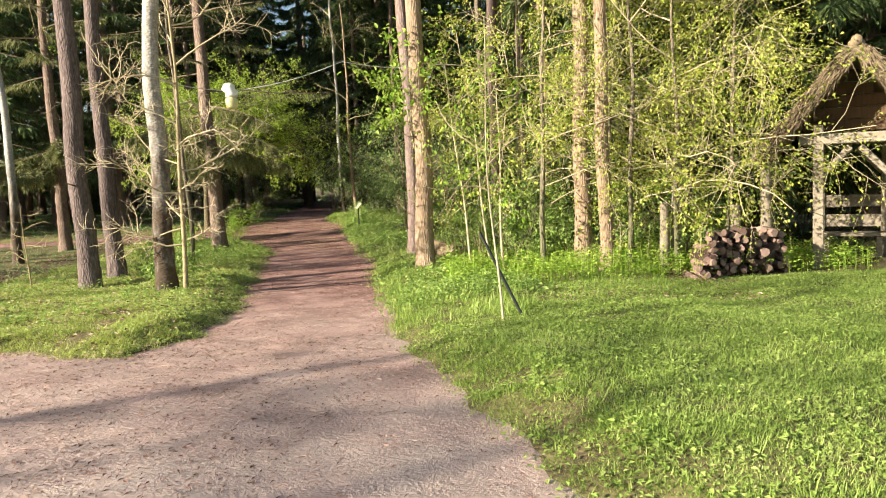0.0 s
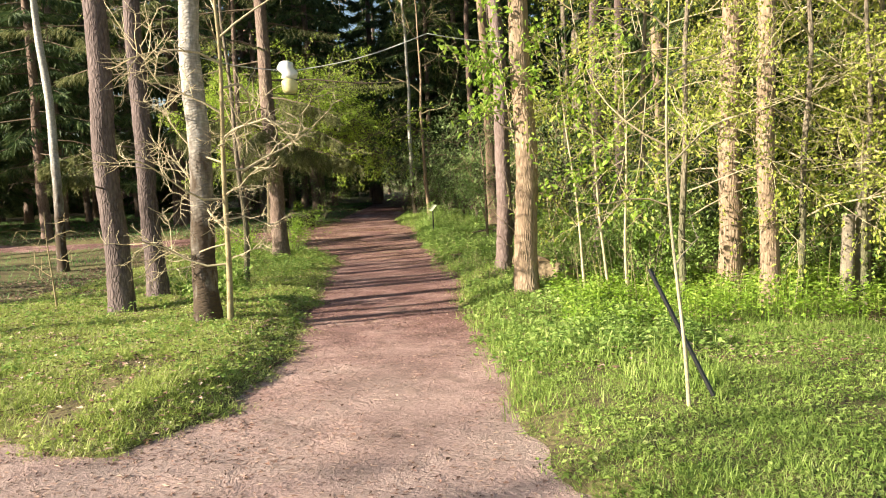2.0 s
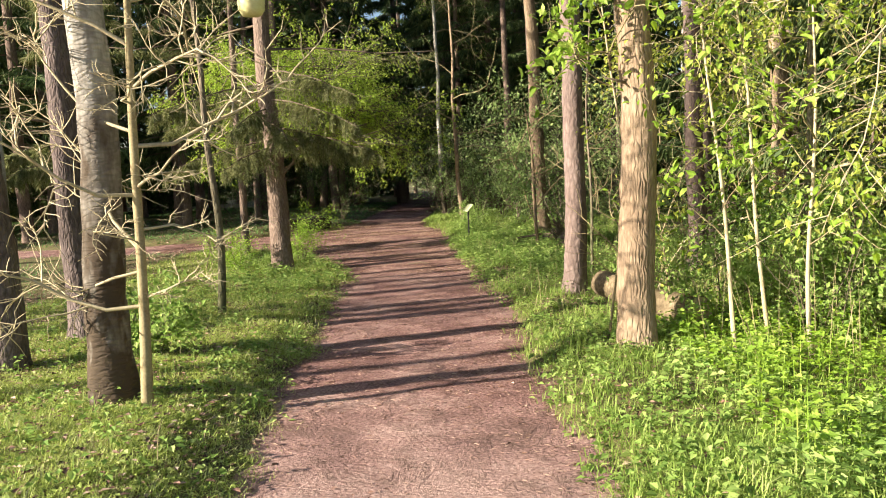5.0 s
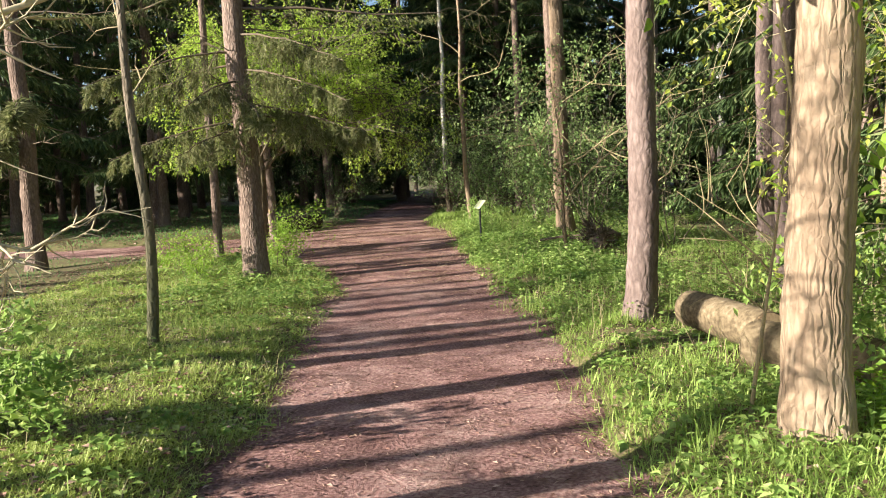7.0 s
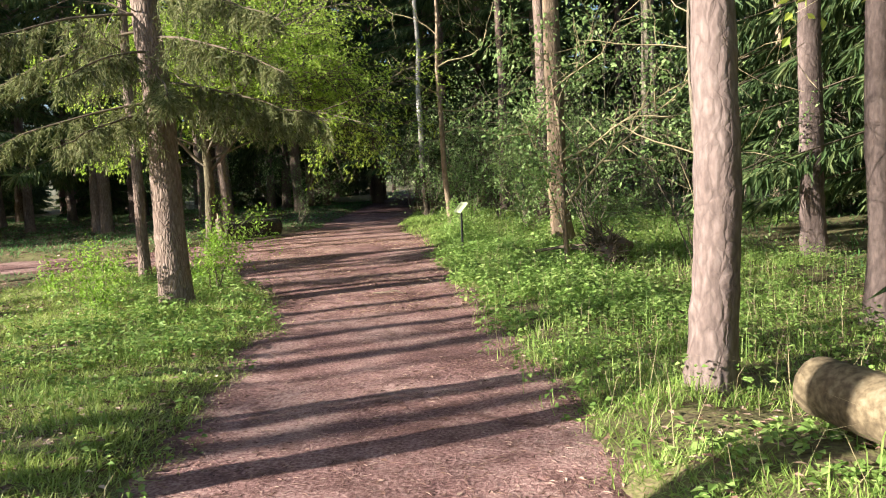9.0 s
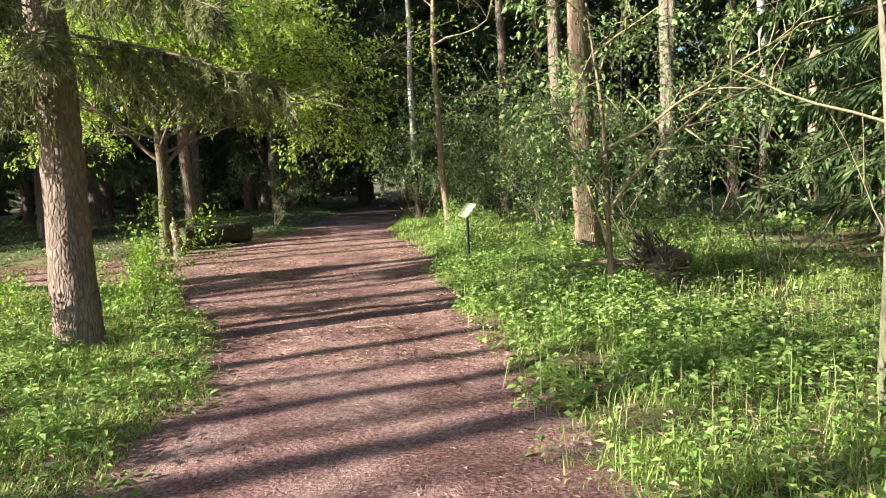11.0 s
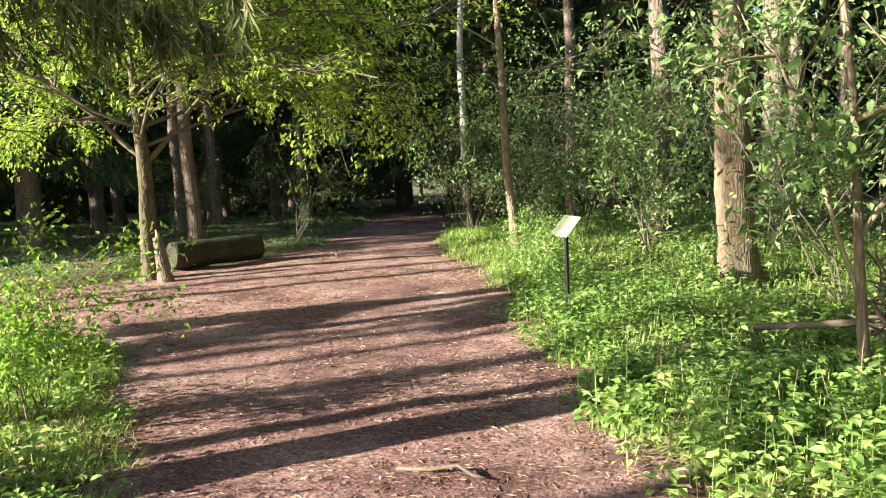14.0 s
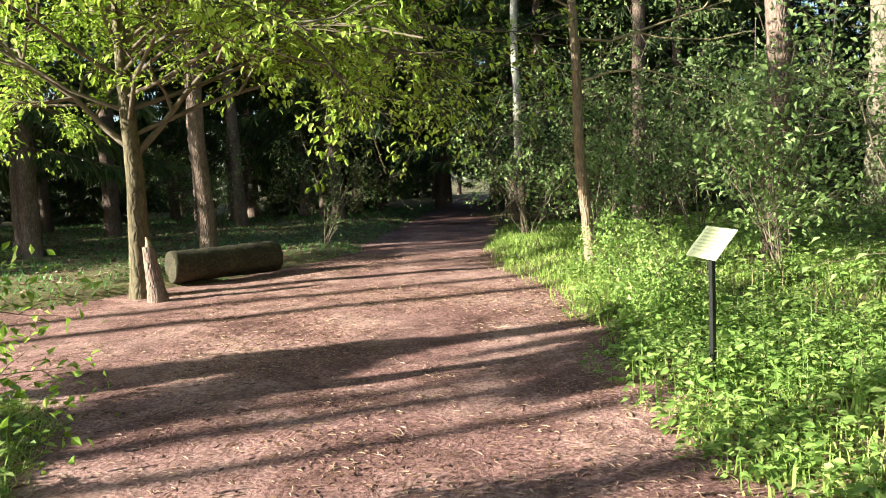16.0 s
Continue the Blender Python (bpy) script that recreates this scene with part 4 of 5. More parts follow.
for x, y, k in [(-11.8, 47.5, 2), (-14.2, 51, 0), (-17.2, 53, 2), (-12.6, 56.5, 0), (-5.0, 49.5, 2), (-3.2, 46.2, 0), (-19.8, 48.5, 2), (-15.8, 59, 0), (-10.9, 66, 2), (-7.9, 67, 0), (7.4, 17.6, 1), (9.4, 16.9, 1), (11.4, 15.8, 1), (5.0, 21.5, 1), (4.4, 29.5, 1)]:
    copy_thing(proto[k], pose(x, y, gz(x, y), 0, 0, 50 * x + 31 * y) @ Matrix.Diagonal((1.1, 1.1, 1.15, 1)))
for x, y in [(3.7, 17.4), (5.3, 16.9)]:
    copy_thing(proto[1], pose(x, y, gz(x, y), 0, 0, 91 * x) @ Matrix.Diagonal((0.7, 0.7, 0.85, 1)))
# pines on the sunward side: how far across the light each stands, how far along it, and its girth
AX, AY = math.cos(SHADE), math.sin(SHADE)
high = [tall_pine("pine_tree", -26.0, 14.0, 0.15, "very tall bare-stemmed pine at the wood's edge", 313, group="sunward pines", height=31, crown_from=23, stubs=8, sides=10),
        tall_pine("pine_tree", -28.0, 15.2, 0.15, "very tall bare-stemmed pine at the wood's edge", 314, (0.004, 0), group="sunward pines", height=30, crown_from=22.5, stubs=8, sides=10)]
for i, (across, along, girth) in enumerate([(13.6, -9.5, 0.7), (16.95, -14.0, 1.2), (17.35, -9.0, 1.0), (19.1, -12.0, 1.3), (19.55, -15.5, 0.5), (20.2, -9.5, 0.9), (20.95, -12.0, 0.65), (21.75, -8.0, 0.8), (24.5, -13.5, 0.9), (25.5, -9.5, 0.6), (26.1, -12.0, 0.9), (29.95, -12.0, 0.9), (31.0, -15.0, 0.9)]):
    x, y = along * AX - across * AY, along * AY + across * AX
    copy_thing(high[i % 2], pose(x, y, gz(x, y), 0, 0, 57 * i) @ Matrix.Diagonal((girth, girth, 1, 1)))
for i, (x, y) in enumerate([(-23.0, -8.0), (-22.0, -4.6), (-25.5, 7.4)]):
    broadleaf("birch_tree", x, y, 13, 0.12, "birch beside the clearing with thin spring leaves", 330 + i, fan(14, 5, 12, 0, 360, 0.5, 3.0, 0.04, 332 + i), (0, 0), M_BIRCH, per=1, size=0.06, droop=0.1, kids=5)


# ---- ground cover ----
def field(n, x0, x1, y0, y1, seed, keep):
    r = np.random.default_rng(seed)
    x, y = r.uniform(x0, x1, n), r.uniform(y0, y1, n)
    k = keep(x, y, r)
    x, y = x[k], y[k]
    return np.stack([x, y, ground_z(x, y) - 0.01], 1), r


def grass(name, n, x0, x1, y0, y1, seed, low, high, width, keep, label, material=M_GRASS, simple=False):
    p, r = field(n, x0, x1, y0, y1, seed, keep)
    m = len(p)
    a = r.uniform(0, 6.28, m)
    tuft = 0.5 * vnoise(p[:, 0], p[:, 1], 0.5, seed) + 0.5 * vnoise(p[:, 0], p[:, 1], 0.13, seed + 1)
    L = (low + (high - low) * tuft ** 1.5) * r.uniform(0.5, 1.3, m)
    g = Geo()
    if simple:
        w = np.stack([-np.sin(a), np.cos(a), 0 * a], 1) * (width * r.uniform(0.6, 1.3, m))[:, None]
        lean = r.uniform(0.4, 1.9, m)
        tip = p + np.stack([np.cos(a) * lean, np.sin(a) * lean, np.maximum(1.05 - 0.45 * lean, 0.25)], 1) * L[:, None]
        g.add(np.stack([p - w / 2, p + w / 2, tip], 1).reshape(-1, 3), np.arange(m * 3).reshape(-1, 3))
    else:
        blades(g, p, np.stack([np.cos(a), np.sin(a)], 1), L, width * r.uniform(0.6, 1.3, m), r.uniform(0.2, 1.4, m))
    tagged(part(name, g, material, smooth=False), label, "grass", kind="stuff")


def verge(limit, patch=0.25):
    def keep(x, y, r):
        d = -inside(x, y)
        bare = vnoise(x, y, 0.8, 21) * 0.6 + vnoise(x, y, 0.3, 22) * 0.4
        return (d > -0.12) & (d < limit) & (r.uniform(0, 1, len(x)) < np.clip((d + 0.12) / 0.45, 0.08, 1)) & (bare > patch * r.uniform(0.6, 1.4, len(x)))
    return keep


grass("lawn", 460000, -1.3, 9.0, 2.0, 11.5, 401, 0.03, 0.10, 0.0105, verge(12, 0.15), "lush bright green lawn grass beside the path", simple=True)
grass("lawn", 170000, 0.0, 6.5, 1.6, 6.8, 414, 0.03, 0.085, 0.009, verge(12, 0.1), "lush bright green lawn grass beside the path", simple=True)
grass("lawn", 90000, 0.0, 22, -9.0, 13.0, 407, 0.06, 0.16, 0.018, lambda x, y, r: verge(20, 0.1)(x, y, r) & ((x > 9.5) | (y < 1.5)), "mown green grass further off the path", M_GRASS, True)
grass("verge_grass", 420000, -10, -2.4, 7.0, 14.5, 402, 0.04, 0.13, 0.0095, verge(6, 0.29), "patchy yellow-green verge grass with litter", M_VERGE, True)
grass("verge_grass", 330000, -10, -3.0, 14.5, 27, 403, 0.05, 0.17, 0.011, verge(5, 0.29), "sunlit verge grass between trees", M_VERGE, True)
grass("verge_grass", 150000, -2.5, 4.0, 10.0, 24, 404, 0.06, 0.19, 0.011, lambda x, y, r: verge(4.5, 0.3)(x, y, r) & ((np.abs((x + 0.1) * 0.9 + (y - 15.8) * 0.42) > 0.35) | (np.abs(y - 15.8) > 1.5)), "tall tufted grass along the path", M_GRASS, True)
grass("verge_grass", 70000, -5.5, 3.0, 24, 42, 405, 0.08, 0.24, 0.015, verge(5.5, 0.3), "grass among woodland herbs")
grass("woodland_grass", 80000, -30, -7.5, 29, 60, 406, 0.08, 0.20, 0.03, verge(20, 0.3), "shaded woodland grass under conifers", M_WOODGRASS, True)
grass("woodland_grass", 25000, 2.0, 20, 14, 60, 408, 0.10, 0.30, 0.03, verge(30, 0.25), "shaded rough grass in the wood", M_WOODGRASS, True)
grass("woodland_grass", 25000, -26, -9, 8, 28, 409, 0.08, 0.20, 0.02, verge(24, 0.35), "thin grass under the pines", M_WOODGRASS, True)


for seed, x0, x1, y0, y1 in ((411, -8.0, -4.3, 17.0, 26.5), (412, -3.2, 0.6, 14.5, 26.0), (413, -2.2, 1.5, 8.0, 14.5)):
    grass("tall_grass", 17000, x0, x1, y0, y1, seed, 0.10, 0.26, 0.008, lambda x, y, r: verge(1.7, 0.2)(x, y, r) & (vnoise(x, y, 0.5, 41) > 0.5), "tufts of tall bright grass at the path's edge")


def herbs(n, x0, x1, y0, y1, seed, low, high, size, keep, label, material=M_HERB, per=12, fine=False):
    """Broad-leaved plants: leaves spread round short stems."""
    p, r = field(n, x0, x1, y0, y1, seed, keep)
    m = len(p)
    h = (low + (high - low) * vnoise(p[:, 0], p[:, 1], 0.7, seed)) * r.uniform(0.6, 1.25, m)
    o, hh = np.repeat(p, per, 0), np.repeat(h, per)
    k = len(o)
    a, u = r.uniform(0, 6.28, k), r.uniform(0.25, 1, k)
    out = np.stack([np.cos(a), np.sin(a), 0 * a], 1)
    P = o + out * (0.02 + 0.05 * (1.2 - u))[:, None] + np.array([0, 0, 1.0]) * (hh * u)[:, None]
    L = size * r.uniform(0.6, 1.4, k)
    g = Geo()
    leaves(g, P, out + np.array([0, 0, 1.0]) * r.uniform(-0.4, 0.5, k)[:, None], L, L * 0.7, r, 0.3, fine)
    s = np.repeat(p, 1, 0)
    blades(g, s, np.stack([np.cos(a[:m]), np.sin(a[:m])], 1), h, np.full(m, 0.008), np.full(m, 0.08))
    tagged(part("herbs", g, material, smooth=False), label, "herbs", kind="stuff")


herbs(9000, -0.5, 8.0, 1.8, 11.0, 508, 0.02, 0.075, 0.032, verge(12, 0.3), "low clover and daisy leaves in the lawn", M_GRASS, 8)
herbs(3000, -9.5, -2.6, 7.2, 15, 509, 0.02, 0.07, 0.035, verge(6, 0.35), "low clover among verge grass", M_VERGE, 8)
herbs(4600, -4.2, 3.5, 17.5, 32, 501, 0.10, 0.42, 0.05, verge(5.5, 0.42), "bright green ground elder and nettles beside the path")
herbs(2200, -3.6, 0.5, 20.5, 29.5, 506, 0.12, 0.34, 0.065, verge(2.4, 0.25), "broad-leaved herbs beside the path", fine=True)
herbs(2200, 0.0, 7.0, 10.6, 15.5, 502, 0.15, 0.55, 0.055, lambda x, y, r: (y > 10.6 + 0.2 * x) & (r.uniform(0, 1, len(x)) < 0.8), "lush nettles and herbs along the thicket", M_LEAF)
herbs(900, -1.3, 1.5, 9.5, 17, 503, 0.06, 0.25, 0.055, verge(2.2, 0.35), "low herbs in the tall grass")
herbs(1500, -9, -3, 9, 27, 504, 0.04, 0.2, 0.05, verge(5, 0.42), "low herbs scattered on the verge")
herbs(700, -8.5, -4.3, 19, 26.5, 505, 0.1, 0.3, 0.06, verge(2.5, 0.3), "green herbs at the path fork", fine=True)
herbs(1500, -2, 6, 30, 46, 507, 0.1, 0.35, 0.09, verge(9, 0.3), "shaded herbs in the wood")


def stalks(n, x0, x1, y0, y1, seed, low, high, keep, label):
    """Dry stalks and thin bare shoots standing in the herbs."""
    p, r = field(n, x0, x1, y0, y1, seed, keep)
    m = len(p)
    a = r.uniform(0, 6.28, m)
    g = Geo()
    blades(g, p, np.stack([np.cos(a), np.sin(a)], 1), r.uniform(low, high, m), r.uniform(0.003, 0.006, m), r.uniform(0.1, 1.3, m))
    tagged(part("dry_stalks", g, M_TWIG, smooth=False), label, "stalks", kind="stuff")


stalks(3000, -2.6, 4.5, 15, 31, 551, 0.15, 0.6, verge(6, 0.3), "dry pale stalks among green herbs")
stalks(260, 0.0, 6.0, 12.2, 16, 552, 0.4, 1.5, lambda x, y, r: y > 12.2, "thin bare shoots at the foot of the thicket")
stalks(500, -10, -3, 8, 27, 553, 0.1, 0.35, verge(5, 0.3), "dry stalks in the verge grass")


def litter(n, x0, x1, y0, y1, seed, size, aspect, keep, name, label, on_path, material=M_LITTER):
    p, r = field(n, x0, x1, y0, y1, seed, keep)
    m = len(p)
    if on_path:
        p[:, 2] = path_z(p[:, 0], p[:, 1]) + 0.004
    else:
        p[:, 2] += r.uniform(0.015, 0.05, m)
    a = r.uniform(0, 6.28, m)
    L = size * r.uniform(0.5, 1.5, m)
    g = Geo()
    leaves(g, p, np.stack([np.cos(a), np.sin(a), r.uniform(-0.05, 0.25, m)], 1), L, L * aspect, r, 0.15)
    tagged(part(name, g, material, smooth=False), label, "litter", kind="stuff")


def trodden(x, y, r):
    return (inside(x, y) > -0.15) & (vnoise(x, y, 1.3, 31) * 0.6 + vnoise(x, y, 0.35, 32) * 0.4 > r.uniform(0.15, 0.8, len(x)))


litter(46000, -6.5, 0.0, 7.2, 24, 601, 0.042, 0.13, trodden, "needle_litter", "dry brown needles and chips on the path", True)
litter(70000, -12, -2.5, 22, 36, 602, 0.055, 0.12, trodden, "needle_litter", "dry straw-coloured needles and chips on the path", True, M_STRAW)
litter(22000, -12, 0.5, 2, 36, 603, 0.034, 0.55, trodden, "fallen_leaves", "dry leaves and wood chips on the path", True)
litter(30000, -11, -2.4, 7, 27, 604, 0.05, 0.55, verge(7, 0.0), "fallen_leaves", "dry brown leaves among verge grass", False)
litter(26000, -9, 0.9, 1, 8, 607, 0.036, 0.22, trodden, "needle_litter", "dark needle shreds on grey sand", True)
litter(15000, -2.4, 4, 9, 34, 605, 0.05, 0.55, verge(5, 0.0), "fallen_leaves", "dry brown leaves among herbs", False)
litter(9000, -22, -7.5, 29, 48, 606, 0.085, 0.6, verge(14, 0.0), "fallen_leaves", "dry brown leaves on the shaded wood floor", False)

# ---- logs, sign, cord ----


def log(name, p0, p1, r, label, seed, material=M_LOG, end_label="sawn end with growth cracks", parent=None, end=None):
    """A lying round log with worn edges, bark swellings and sawn ends."""
    rg = np.random.default_rng(seed)
    p0, p1 = np.array(p0, float), np.array(p1, float)
    if parent is None:
        t = thing(name, *p0, label, "log")
    else:
        t = new(name)
        t.parent = parent
        t.matrix_basis = pose(*p0)
    d = p1 - p0
    s = np.linspace(0, 1, 26)
    s = np.concatenate([[0, 0.004], s[1:-1], [0.996, 1]])
    rr = r * (1 + 0.02 * np.sin(s * 5 + seed) + 0.012 * rg.standard_normal(len(s)))
    rr[0] *= 0.95
    rr[-1] *= 0.95
    g = Geo()
    tube(g, d[None] * s[:, None], rr, 22, False, 0.012, rg)
    part("bark", g, material, t)
    u = unit(d)
    for c, k in ((-0.004 * u, 1), (d + 0.004 * u, -1)):
        e = Geo()
        tube(e, [c, c + u * k * 0.02], [rr[0] * 0.985, rr[0] * 0.985], 22, True)
        part("sawn_end", e, end or M_CUT, t, end_label, smooth=False)
    return t


log("lying_log", (-9.6, 32.3, 0.02), (-8.5, 33.6, 0.03), 0.24, "thick mossy log lying at the clearing's edge", 701, M_MOSSLOG, "weathered sawn end in the log's shade-darkened colour", end=M_MOSSLOG)
log("lying_log", (-0.36, 16.85, 0.0), (0.0, 15.75, 0.0), 0.165, "sunlit barkless log lying end to end with another", 702)
log("lying_log", (-0.14, 15.6, -0.05), (0.42, 14.75, -0.03), 0.18, "barkless log with a cracked end beside a pine", 703)
log("fallen_branch", (-1.6, 25.5, -0.1), (-1.05, 25.0, 0.02), 0.026, "short grey dead branch among herbs", 704, M_DEAD)

# broken stump at the hornbeam's foot
st = thing("broken_stump", -9.12, 31.1, gz(-9.12, 31.1), "splintered pale stump leaning on a hornbeam", "stump")
g = Geo()
stem(g, 0.75, 0.12, (-0.12, 0), 12, 711, 1.6, 0.6, 0.01, 0.1)
part("stump", g, M_PINE, st)
g = Geo()
tube(g, [(-0.09, 0, 0.7), (-0.1, 0.01, 0.8), (-0.12, 0.0, 0.88)], [0.05, 0.035, 0.008], 7)
part("splinter", g, M_CUT, st)

# upturned root plate
rt = thing("root_plate", -0.5, 25.3, gz(-0.5, 25.3), "upturned dead root plate with tangled brown roots", "stump")
rg = np.random.default_rng(712)
g = Geo()
tube(g, [(-0.1, -0.15, 0.1), (0.12, 0.1, 0.28), (0.3, 0.28, 0.3), (0.48, 0.45, 0.24)], [0.17, 0.2, 0.14, 0.08], 14, True, 0.2, rg)
part("trunk", g, M_FIREWOOD, rt)
g = Geo()
for i in range(44):
    a = rg.uniform(0, 6.28)
    grow(g, [], (0.0, 0.0, 0.22), (math.cos(a) * 0.8 - 0.25, math.sin(a) * 0.3 - 0.25, math.sin(a) * 0.7 + 0.15), rg.uniform(0.25, 0.55), 0.035, 1, rg, 3, 0.8, 0.6, 0, segs=4, sides=5)
tagged(part("rootwork", g, M_DEAD, rt), kind="stuff")

tw = thing("twig", -4.0, 23.45, -0.43, "crooked pale dead twig on the path", "twig")
g = Geo()
tube(g, [(0, 0, 0.02), (0.18, -0.04, 0.03), (0.33, -0.03, 0.05), (0.42, -0.12, 0.03), (0.5, -0.13, 0.02)], [0.012, 0.012, 0.011, 0.009, 0.005], 6)
part("twig_stem", g, M_DEAD, tw)

# black leaning stake beside the sapling
sk = thing("leaning_stake", 0.82, 8.1, gz(0.82, 8.1), "black flat stake leaning beside a sapling", "stake")
g = Geo()
tube(g, [(0.04, 0, -0.1), (-0.42, 0.1, 0.9)], [0.016, 0.015], 4)
part("stake_bar", g, M_METAL, sk, smooth=False)

# information sign
sg = thing("information_sign", -2.93, 27.2, gz(-2.93, 27.2), "small slanted information sign on a black post", "sign", rz=-58)


def box(geo, x0, x1, y0, y1, z0, z1, m=None, b=0.004):
    """A box with bevelled edges, turned by m where given."""
    bm = bmesh.new()
    bmesh.ops.create_cube(bm, size=1, matrix=Matrix.Translation(((x0 + x1) / 2, (y0 + y1) / 2, (z0 + z1) / 2)) @ Matrix.Diagonal((x1 - x0, y1 - y0, z1 - z0, 1)))
    bmesh.ops.bevel(bm, geom=bm.edges[:], offset=min(b, 0.3 * min(x1 - x0, y1 - y0, z1 - z0)), segments=1, affect="EDGES")
    if m is not None:
        bm.transform(m)
    bmesh.ops.triangulate(bm, faces=bm.faces[:])
    bm.verts.index_update()
    geo.add([v.co[:] for v in bm.verts], [[v.index for v in f.verts] for f in bm.faces])
    bm.free()


g = Geo()
box(g, -0.017, 0.017, -0.017, 0.017, -0.2, 0.84)
part("post", g, M_METAL, sg, smooth=False)
tilt = Matrix.Translation((0, 0, 0.93)) @ pose(0, 0, 0, 48, 0, 0) @ pose(0, 0, 0, 0, 0, -4)
g = Geo()
box(g, -0.15, 0.15, -0.125, 0.125, -0.006, 0.006, tilt)
pn = part("panel", g, M_PANEL, sg, "pale yellow-green printed panel", smooth=False)
for i in range(7):
    g = Geo()
    w = 0.12 if i else 0.07
    box(g, -0.125, -0.125 + w * (2 if i % 3 else 1.7), 0.085 - i * 0.027, 0.085 - i * 0.027 + (0.012 if i else 0.018), 0.0062, 0.0072, tilt, 0.0002)
    part("text_line", g, M_INK, pn, smooth=False)
g = Geo()
box(g, -0.05, 0.05, -0.02, 0.02, -0.03, -0.006, tilt)
part("bracket", g, M_METAL, sg, smooth=False)

# cord with a hanging bottle
cd = thing("cord", -3.25, 12.6, 3.2, "pale cord strung across the path between trees", "cord")
g = Geo()
A, B, C = np.array((-3.25, 12.6, 3.02)), np.array((-1.56, 13.2, 3.5)), np.array((-0.42, 13.75, 3.42))
s = np.linspace(0, 1, 14)[:, None]
o = np.array((-3.25, 12.6, 3.2))
tube(g, A + (B - A) * s - np.array([0, 0, 0.07]) * np.sin(s * 3.14159) - o, np.full(14, 0.007), 5)
tube(g, B + (C - B) * s - np.array([0, 0, 0.03]) * np.sin(s * 3.14159) - o, np.full(14, 0.006), 5)
tube(g, A + (np.array((-4.35, 12.2, 3.2)) - A) * s - np.array([0, 0, 0.04]) * np.sin(s * 3.14159) - o, np.full(14, 0.006), 5)
part("line", g, M_WIRE, cd)
bt = thing("plastic_bottle", -3.3, 12.6, 2.72, "crumpled white plastic bottle hung on a cord", "bottle")
g = Geo()
tube(g, [(0, 0, 0.02), (0, 0, 0.06), (0.0, 0, 0.16), (0.01, 0, 0.2)], [0.07, 0.1, 0.1, 0.07], 14, True, 0.06, rg)
part("bottle_base", g, M_YOLK, bt, "yellowed lower half")
g = Geo()
tube(g, [(0.01, 0, 0.2), (0.01, 0, 0.24), (-0.02, 0, 0.3), (-0.05, 0, 0.36), (-0.06, 0, 0.42)], [0.08, 0.11, 0.09, 0.11, 0.06], 14, True, 0.08, rg)
part("bottle_top", g, M_WHITE, bt)

# ---- wood pile and shelter ----
wp = thing("wood_pile", 3.75, 11.5, gz(4.4, 11.6) - 0.02, "stacked split firewood with reddish sawn ends", "wood pile")
rg = np.random.default_rng(801)
kinds = []
for k in range(5):
    g = Geo()
    n = 9
    a = np.linspace(0, 6.28318, n, endpoint=False)
    rad = 0.052 * (1 + 0.3 * rg.standard_normal(n)).clip(0.6, 1.3)
    ring = np.stack([np.cos(a) * rad, 0 * a, np.sin(a) * rad], 1)
    v = np.concatenate([ring * 0.93 + (0, -0.25, 0), ring + (0, -0.24, 0), ring + (0, 0.25, 0), [[0, -0.252, 0]]])
    i = np.arange(n)
    j = (i + 1) % n
    g.add(v, np.stack([np.full(n, 3 * n), i, j], 1), np.concatenate([np.stack([i, n + i, n + j, j], 1), np.stack([n + i, 2 * n + i, 2 * n + j, n + j], 1)]))
    kinds.append(g.mesh("firewood", M_FIREWOOD, False))
for row in range(9):
    for c in range(17 - row // 2):
        f = part("log", kinds[rg.integers(5)], None, wp)
        s = rg.uniform(0.75, 1.25)
        f.matrix_basis = pose(0.1 * c + 0.05 * (row % 2) + 0.03 * row + rg.uniform(-0.02, 0.02), 0.045 * c + rg.uniform(-0.1, 0.1), 0.05 + 0.078 * row + rg.uniform(-0.012, 0.012), rg.uniform(-9, 9), rg.uniform(0, 360), rg.uniform(-28, 28) - 12) @ Matrix.Diagonal((s, 1, s, 1))

for x, y, h, r, lb in [(3.75, 12.95, 1.15, 0.09, "grey weathered stub post beside the wood pile"), (4.0, 13.1, 1.9, 0.1, "grey broken-off trunk beside the wood pile"), (5.3, 12.5, 2.05, 0.1, "grey post behind the wood pile"), (4.9, 12.8, 1.1, 0.1, "short grey post behind the wood pile")]:
    t = thing("timber_post", x, y, gz(x, y), lb, "post")
    g = Geo()
    stem(g, h, r, (0, 0), 12, int(x * 100), 1.1, 0.8, 0.01)
    part("post_shaft", g, M_OAK, t)

hut = thing("shelter", 6.9, 12.85, gz(6.9, 12.8), "open timber rest shelter with a thatched gable roof", "shelter", rz=-27)


def timber(name, x0, x1, y0, y1, z0, z1, m=None, label="", wood=None):
    g = Geo()
    box(g, x0, x1, y0, y1, z0, z1, m, 0.012)
    return part(name, g, wood or M_OAK, hut, label, smooth=False)


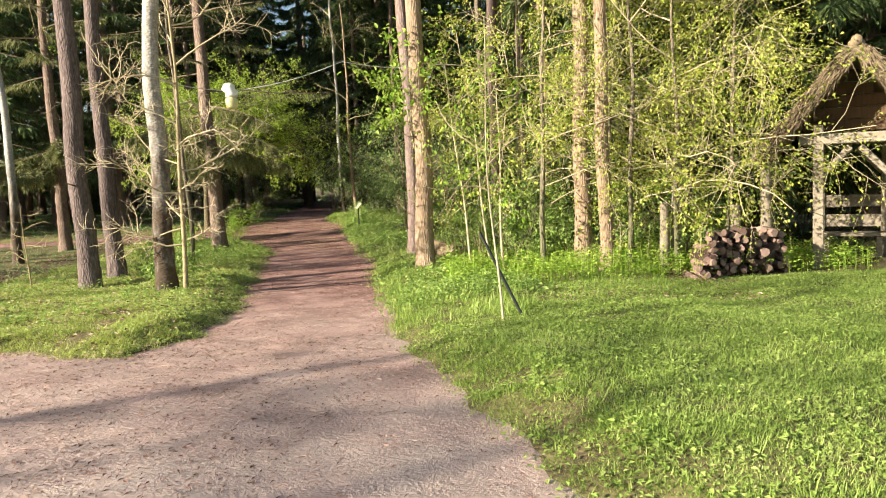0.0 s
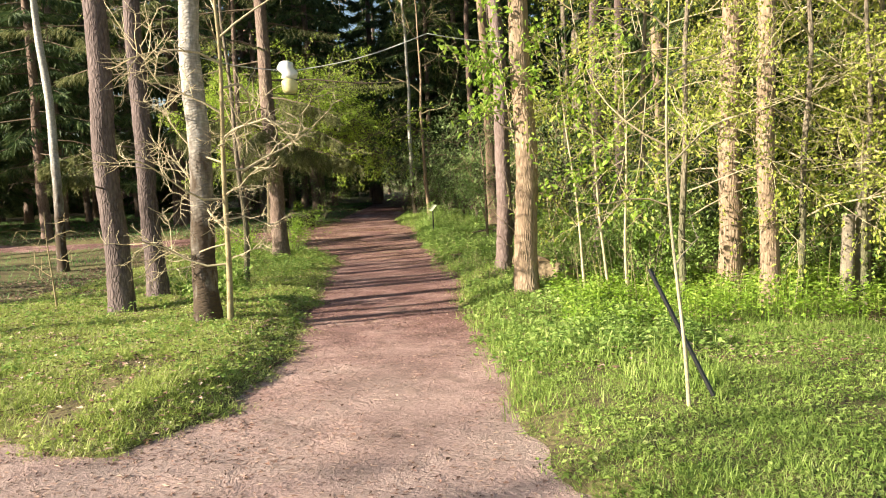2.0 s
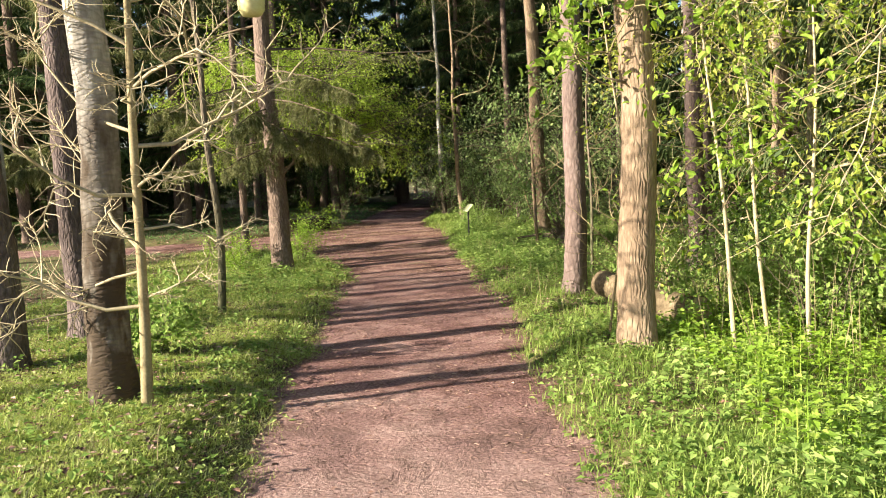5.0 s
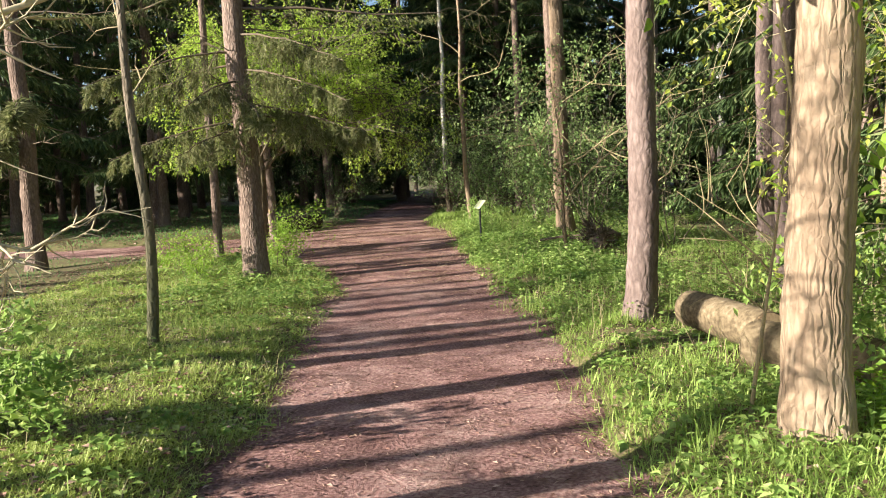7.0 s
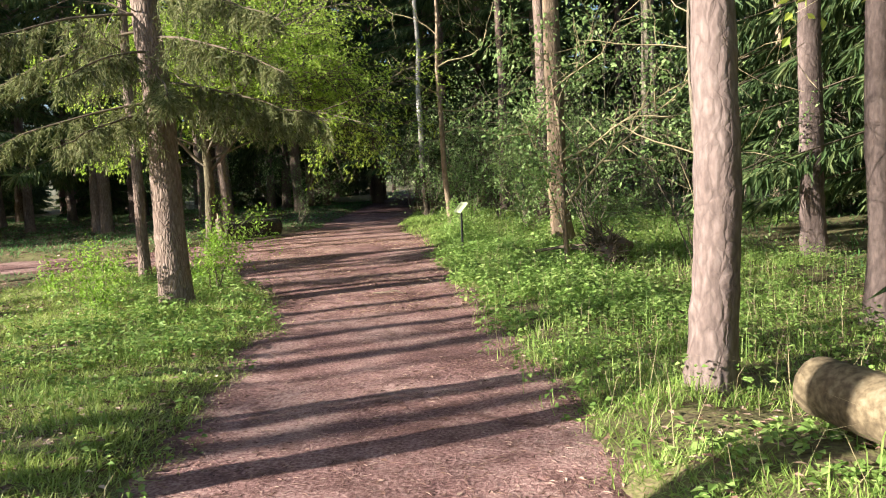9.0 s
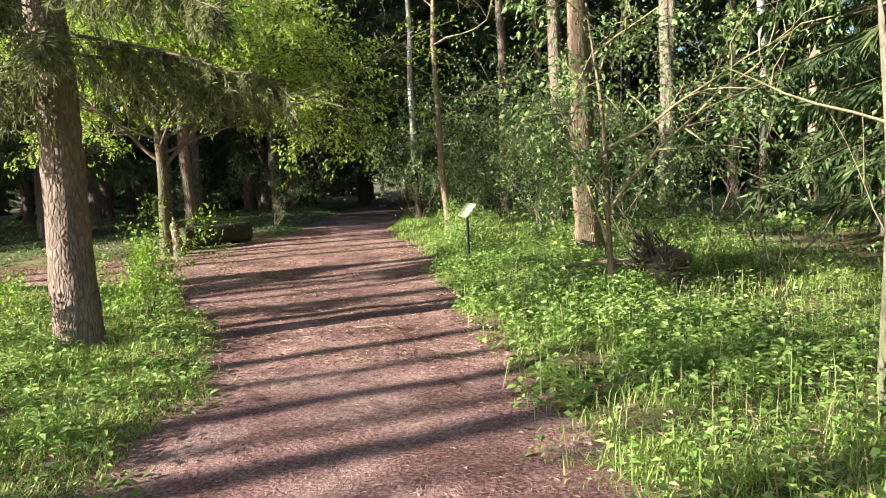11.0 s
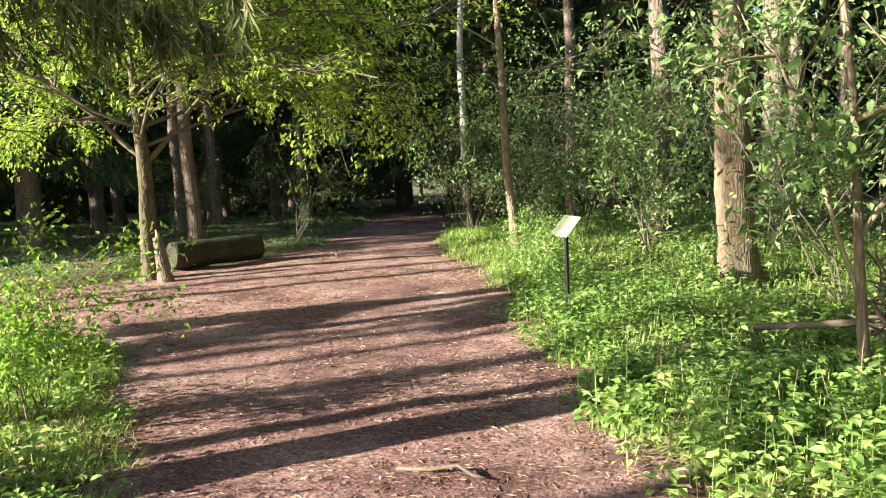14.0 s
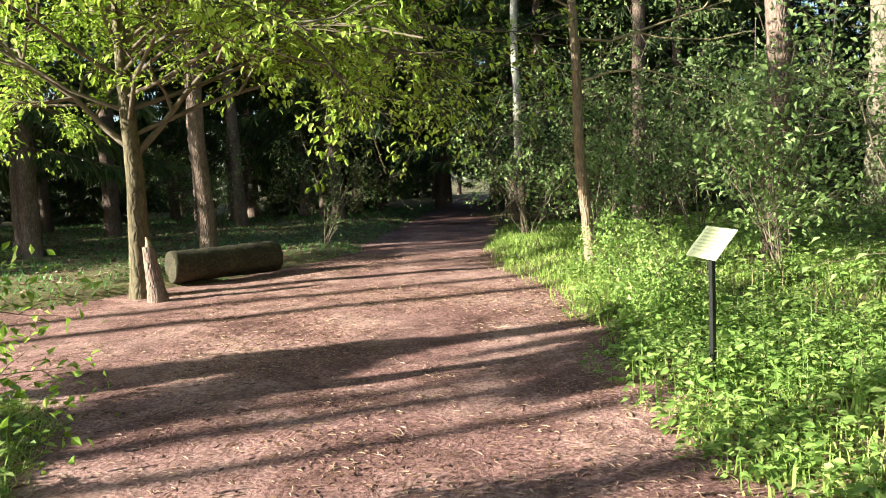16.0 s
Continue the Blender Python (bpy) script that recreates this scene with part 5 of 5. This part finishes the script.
for x in (-0.52, 0.52):
    for y in (-0.8, 0.9):
        timber("post", x - 0.08, x + 0.08, y - 0.08, y + 0.08, -0.15, 2.0)
        timber("brace", -0.05, 0.05, -0.045, 0.045, 0, 0.6, pose(x - math.copysign(0.05, x), y, 1.5, 0, -math.copysign(42, x), 0))
for y in (-0.8, 0.9):
    timber("tie_beam", -0.8, 0.8, y - 0.075, y + 0.075, 2.0, 2.16)
for x in (-0.52, 0.52):
    timber("wall_plate", x - 0.07, x + 0.07, -1.0, 1.1, 2.17, 2.3)
SL = 50.0
for sgn in (-1, 1):
    g = Geo()
    m = pose(0, 0, 3.45, 0, sgn * SL, 0)
    if sgn > 0:
        box(g, -0.119, 2.12, -1.2, 1.3, -0.1, 0.1, m, 0.05)
    else:
        box(g, -2.12, 0.119, -1.2, 1.3, -0.1, 0.1, m, 0.05)
    r = np.random.default_rng(810 + sgn)
    n = 6500
    u, w, e = r.uniform(0.05, 2.05, n), r.uniform(-1.2, 1.3, n), r.uniform(0.09, 0.115, n)
    edge = r.uniform(0, 1, n) < 0.4
    w = np.where(edge, -1.205 - r.uniform(0, 0.02, n), w)
    e = np.where(edge, r.uniform(-0.1, 0.11, n), e)
    P = np.array([m @ Vector((sgn * a, b, c)) for a, b, c in zip(u, w, e)])
    d = (m.to_3x3() @ Vector((sgn, 0, -0.05))).normalized()
    leaves(g, P, np.array(d[:])[None] + r.standard_normal((n, 3)) * 0.15, r.uniform(0.12, 0.3, n), np.full(n, 0.014), r, 1.0)
    part("thatch_slope", g, M_THATCH, hut, "weathered straw thatch", smooth=False)
g = Geo()
tube(g, [(0, -1.22, 3.53), (0, 0, 3.54), (0, 1.3, 3.53)], [0.08, 0.08, 0.08], 10, True, 0.05, rg)
part("ridge", g, M_THATCH, hut, "bundled straw ridge")
for i in range(5):
    z = 2.2 + i * 0.2
    w = max(0.06, (3.22 - z - 0.1) / 1.19)
    timber("gable_board", -w, w, -0.3, -0.27, z, z + 0.19, None, "brown gable board, darkened in colour for the eave's shade", M_GABLE)
for z in (0.55, 0.9):
    timber("back_rail", -0.52, 0.52, 0.87, 0.93, z, z + 0.22)
timber("bench_seat", -0.5, 0.5, 0.35, 0.7, 0.42, 0.48)
for x in (-0.4, 0.4):
    timber("bench_leg", x - 0.05, x + 0.05, 0.4, 0.65, -0.1, 0.42)
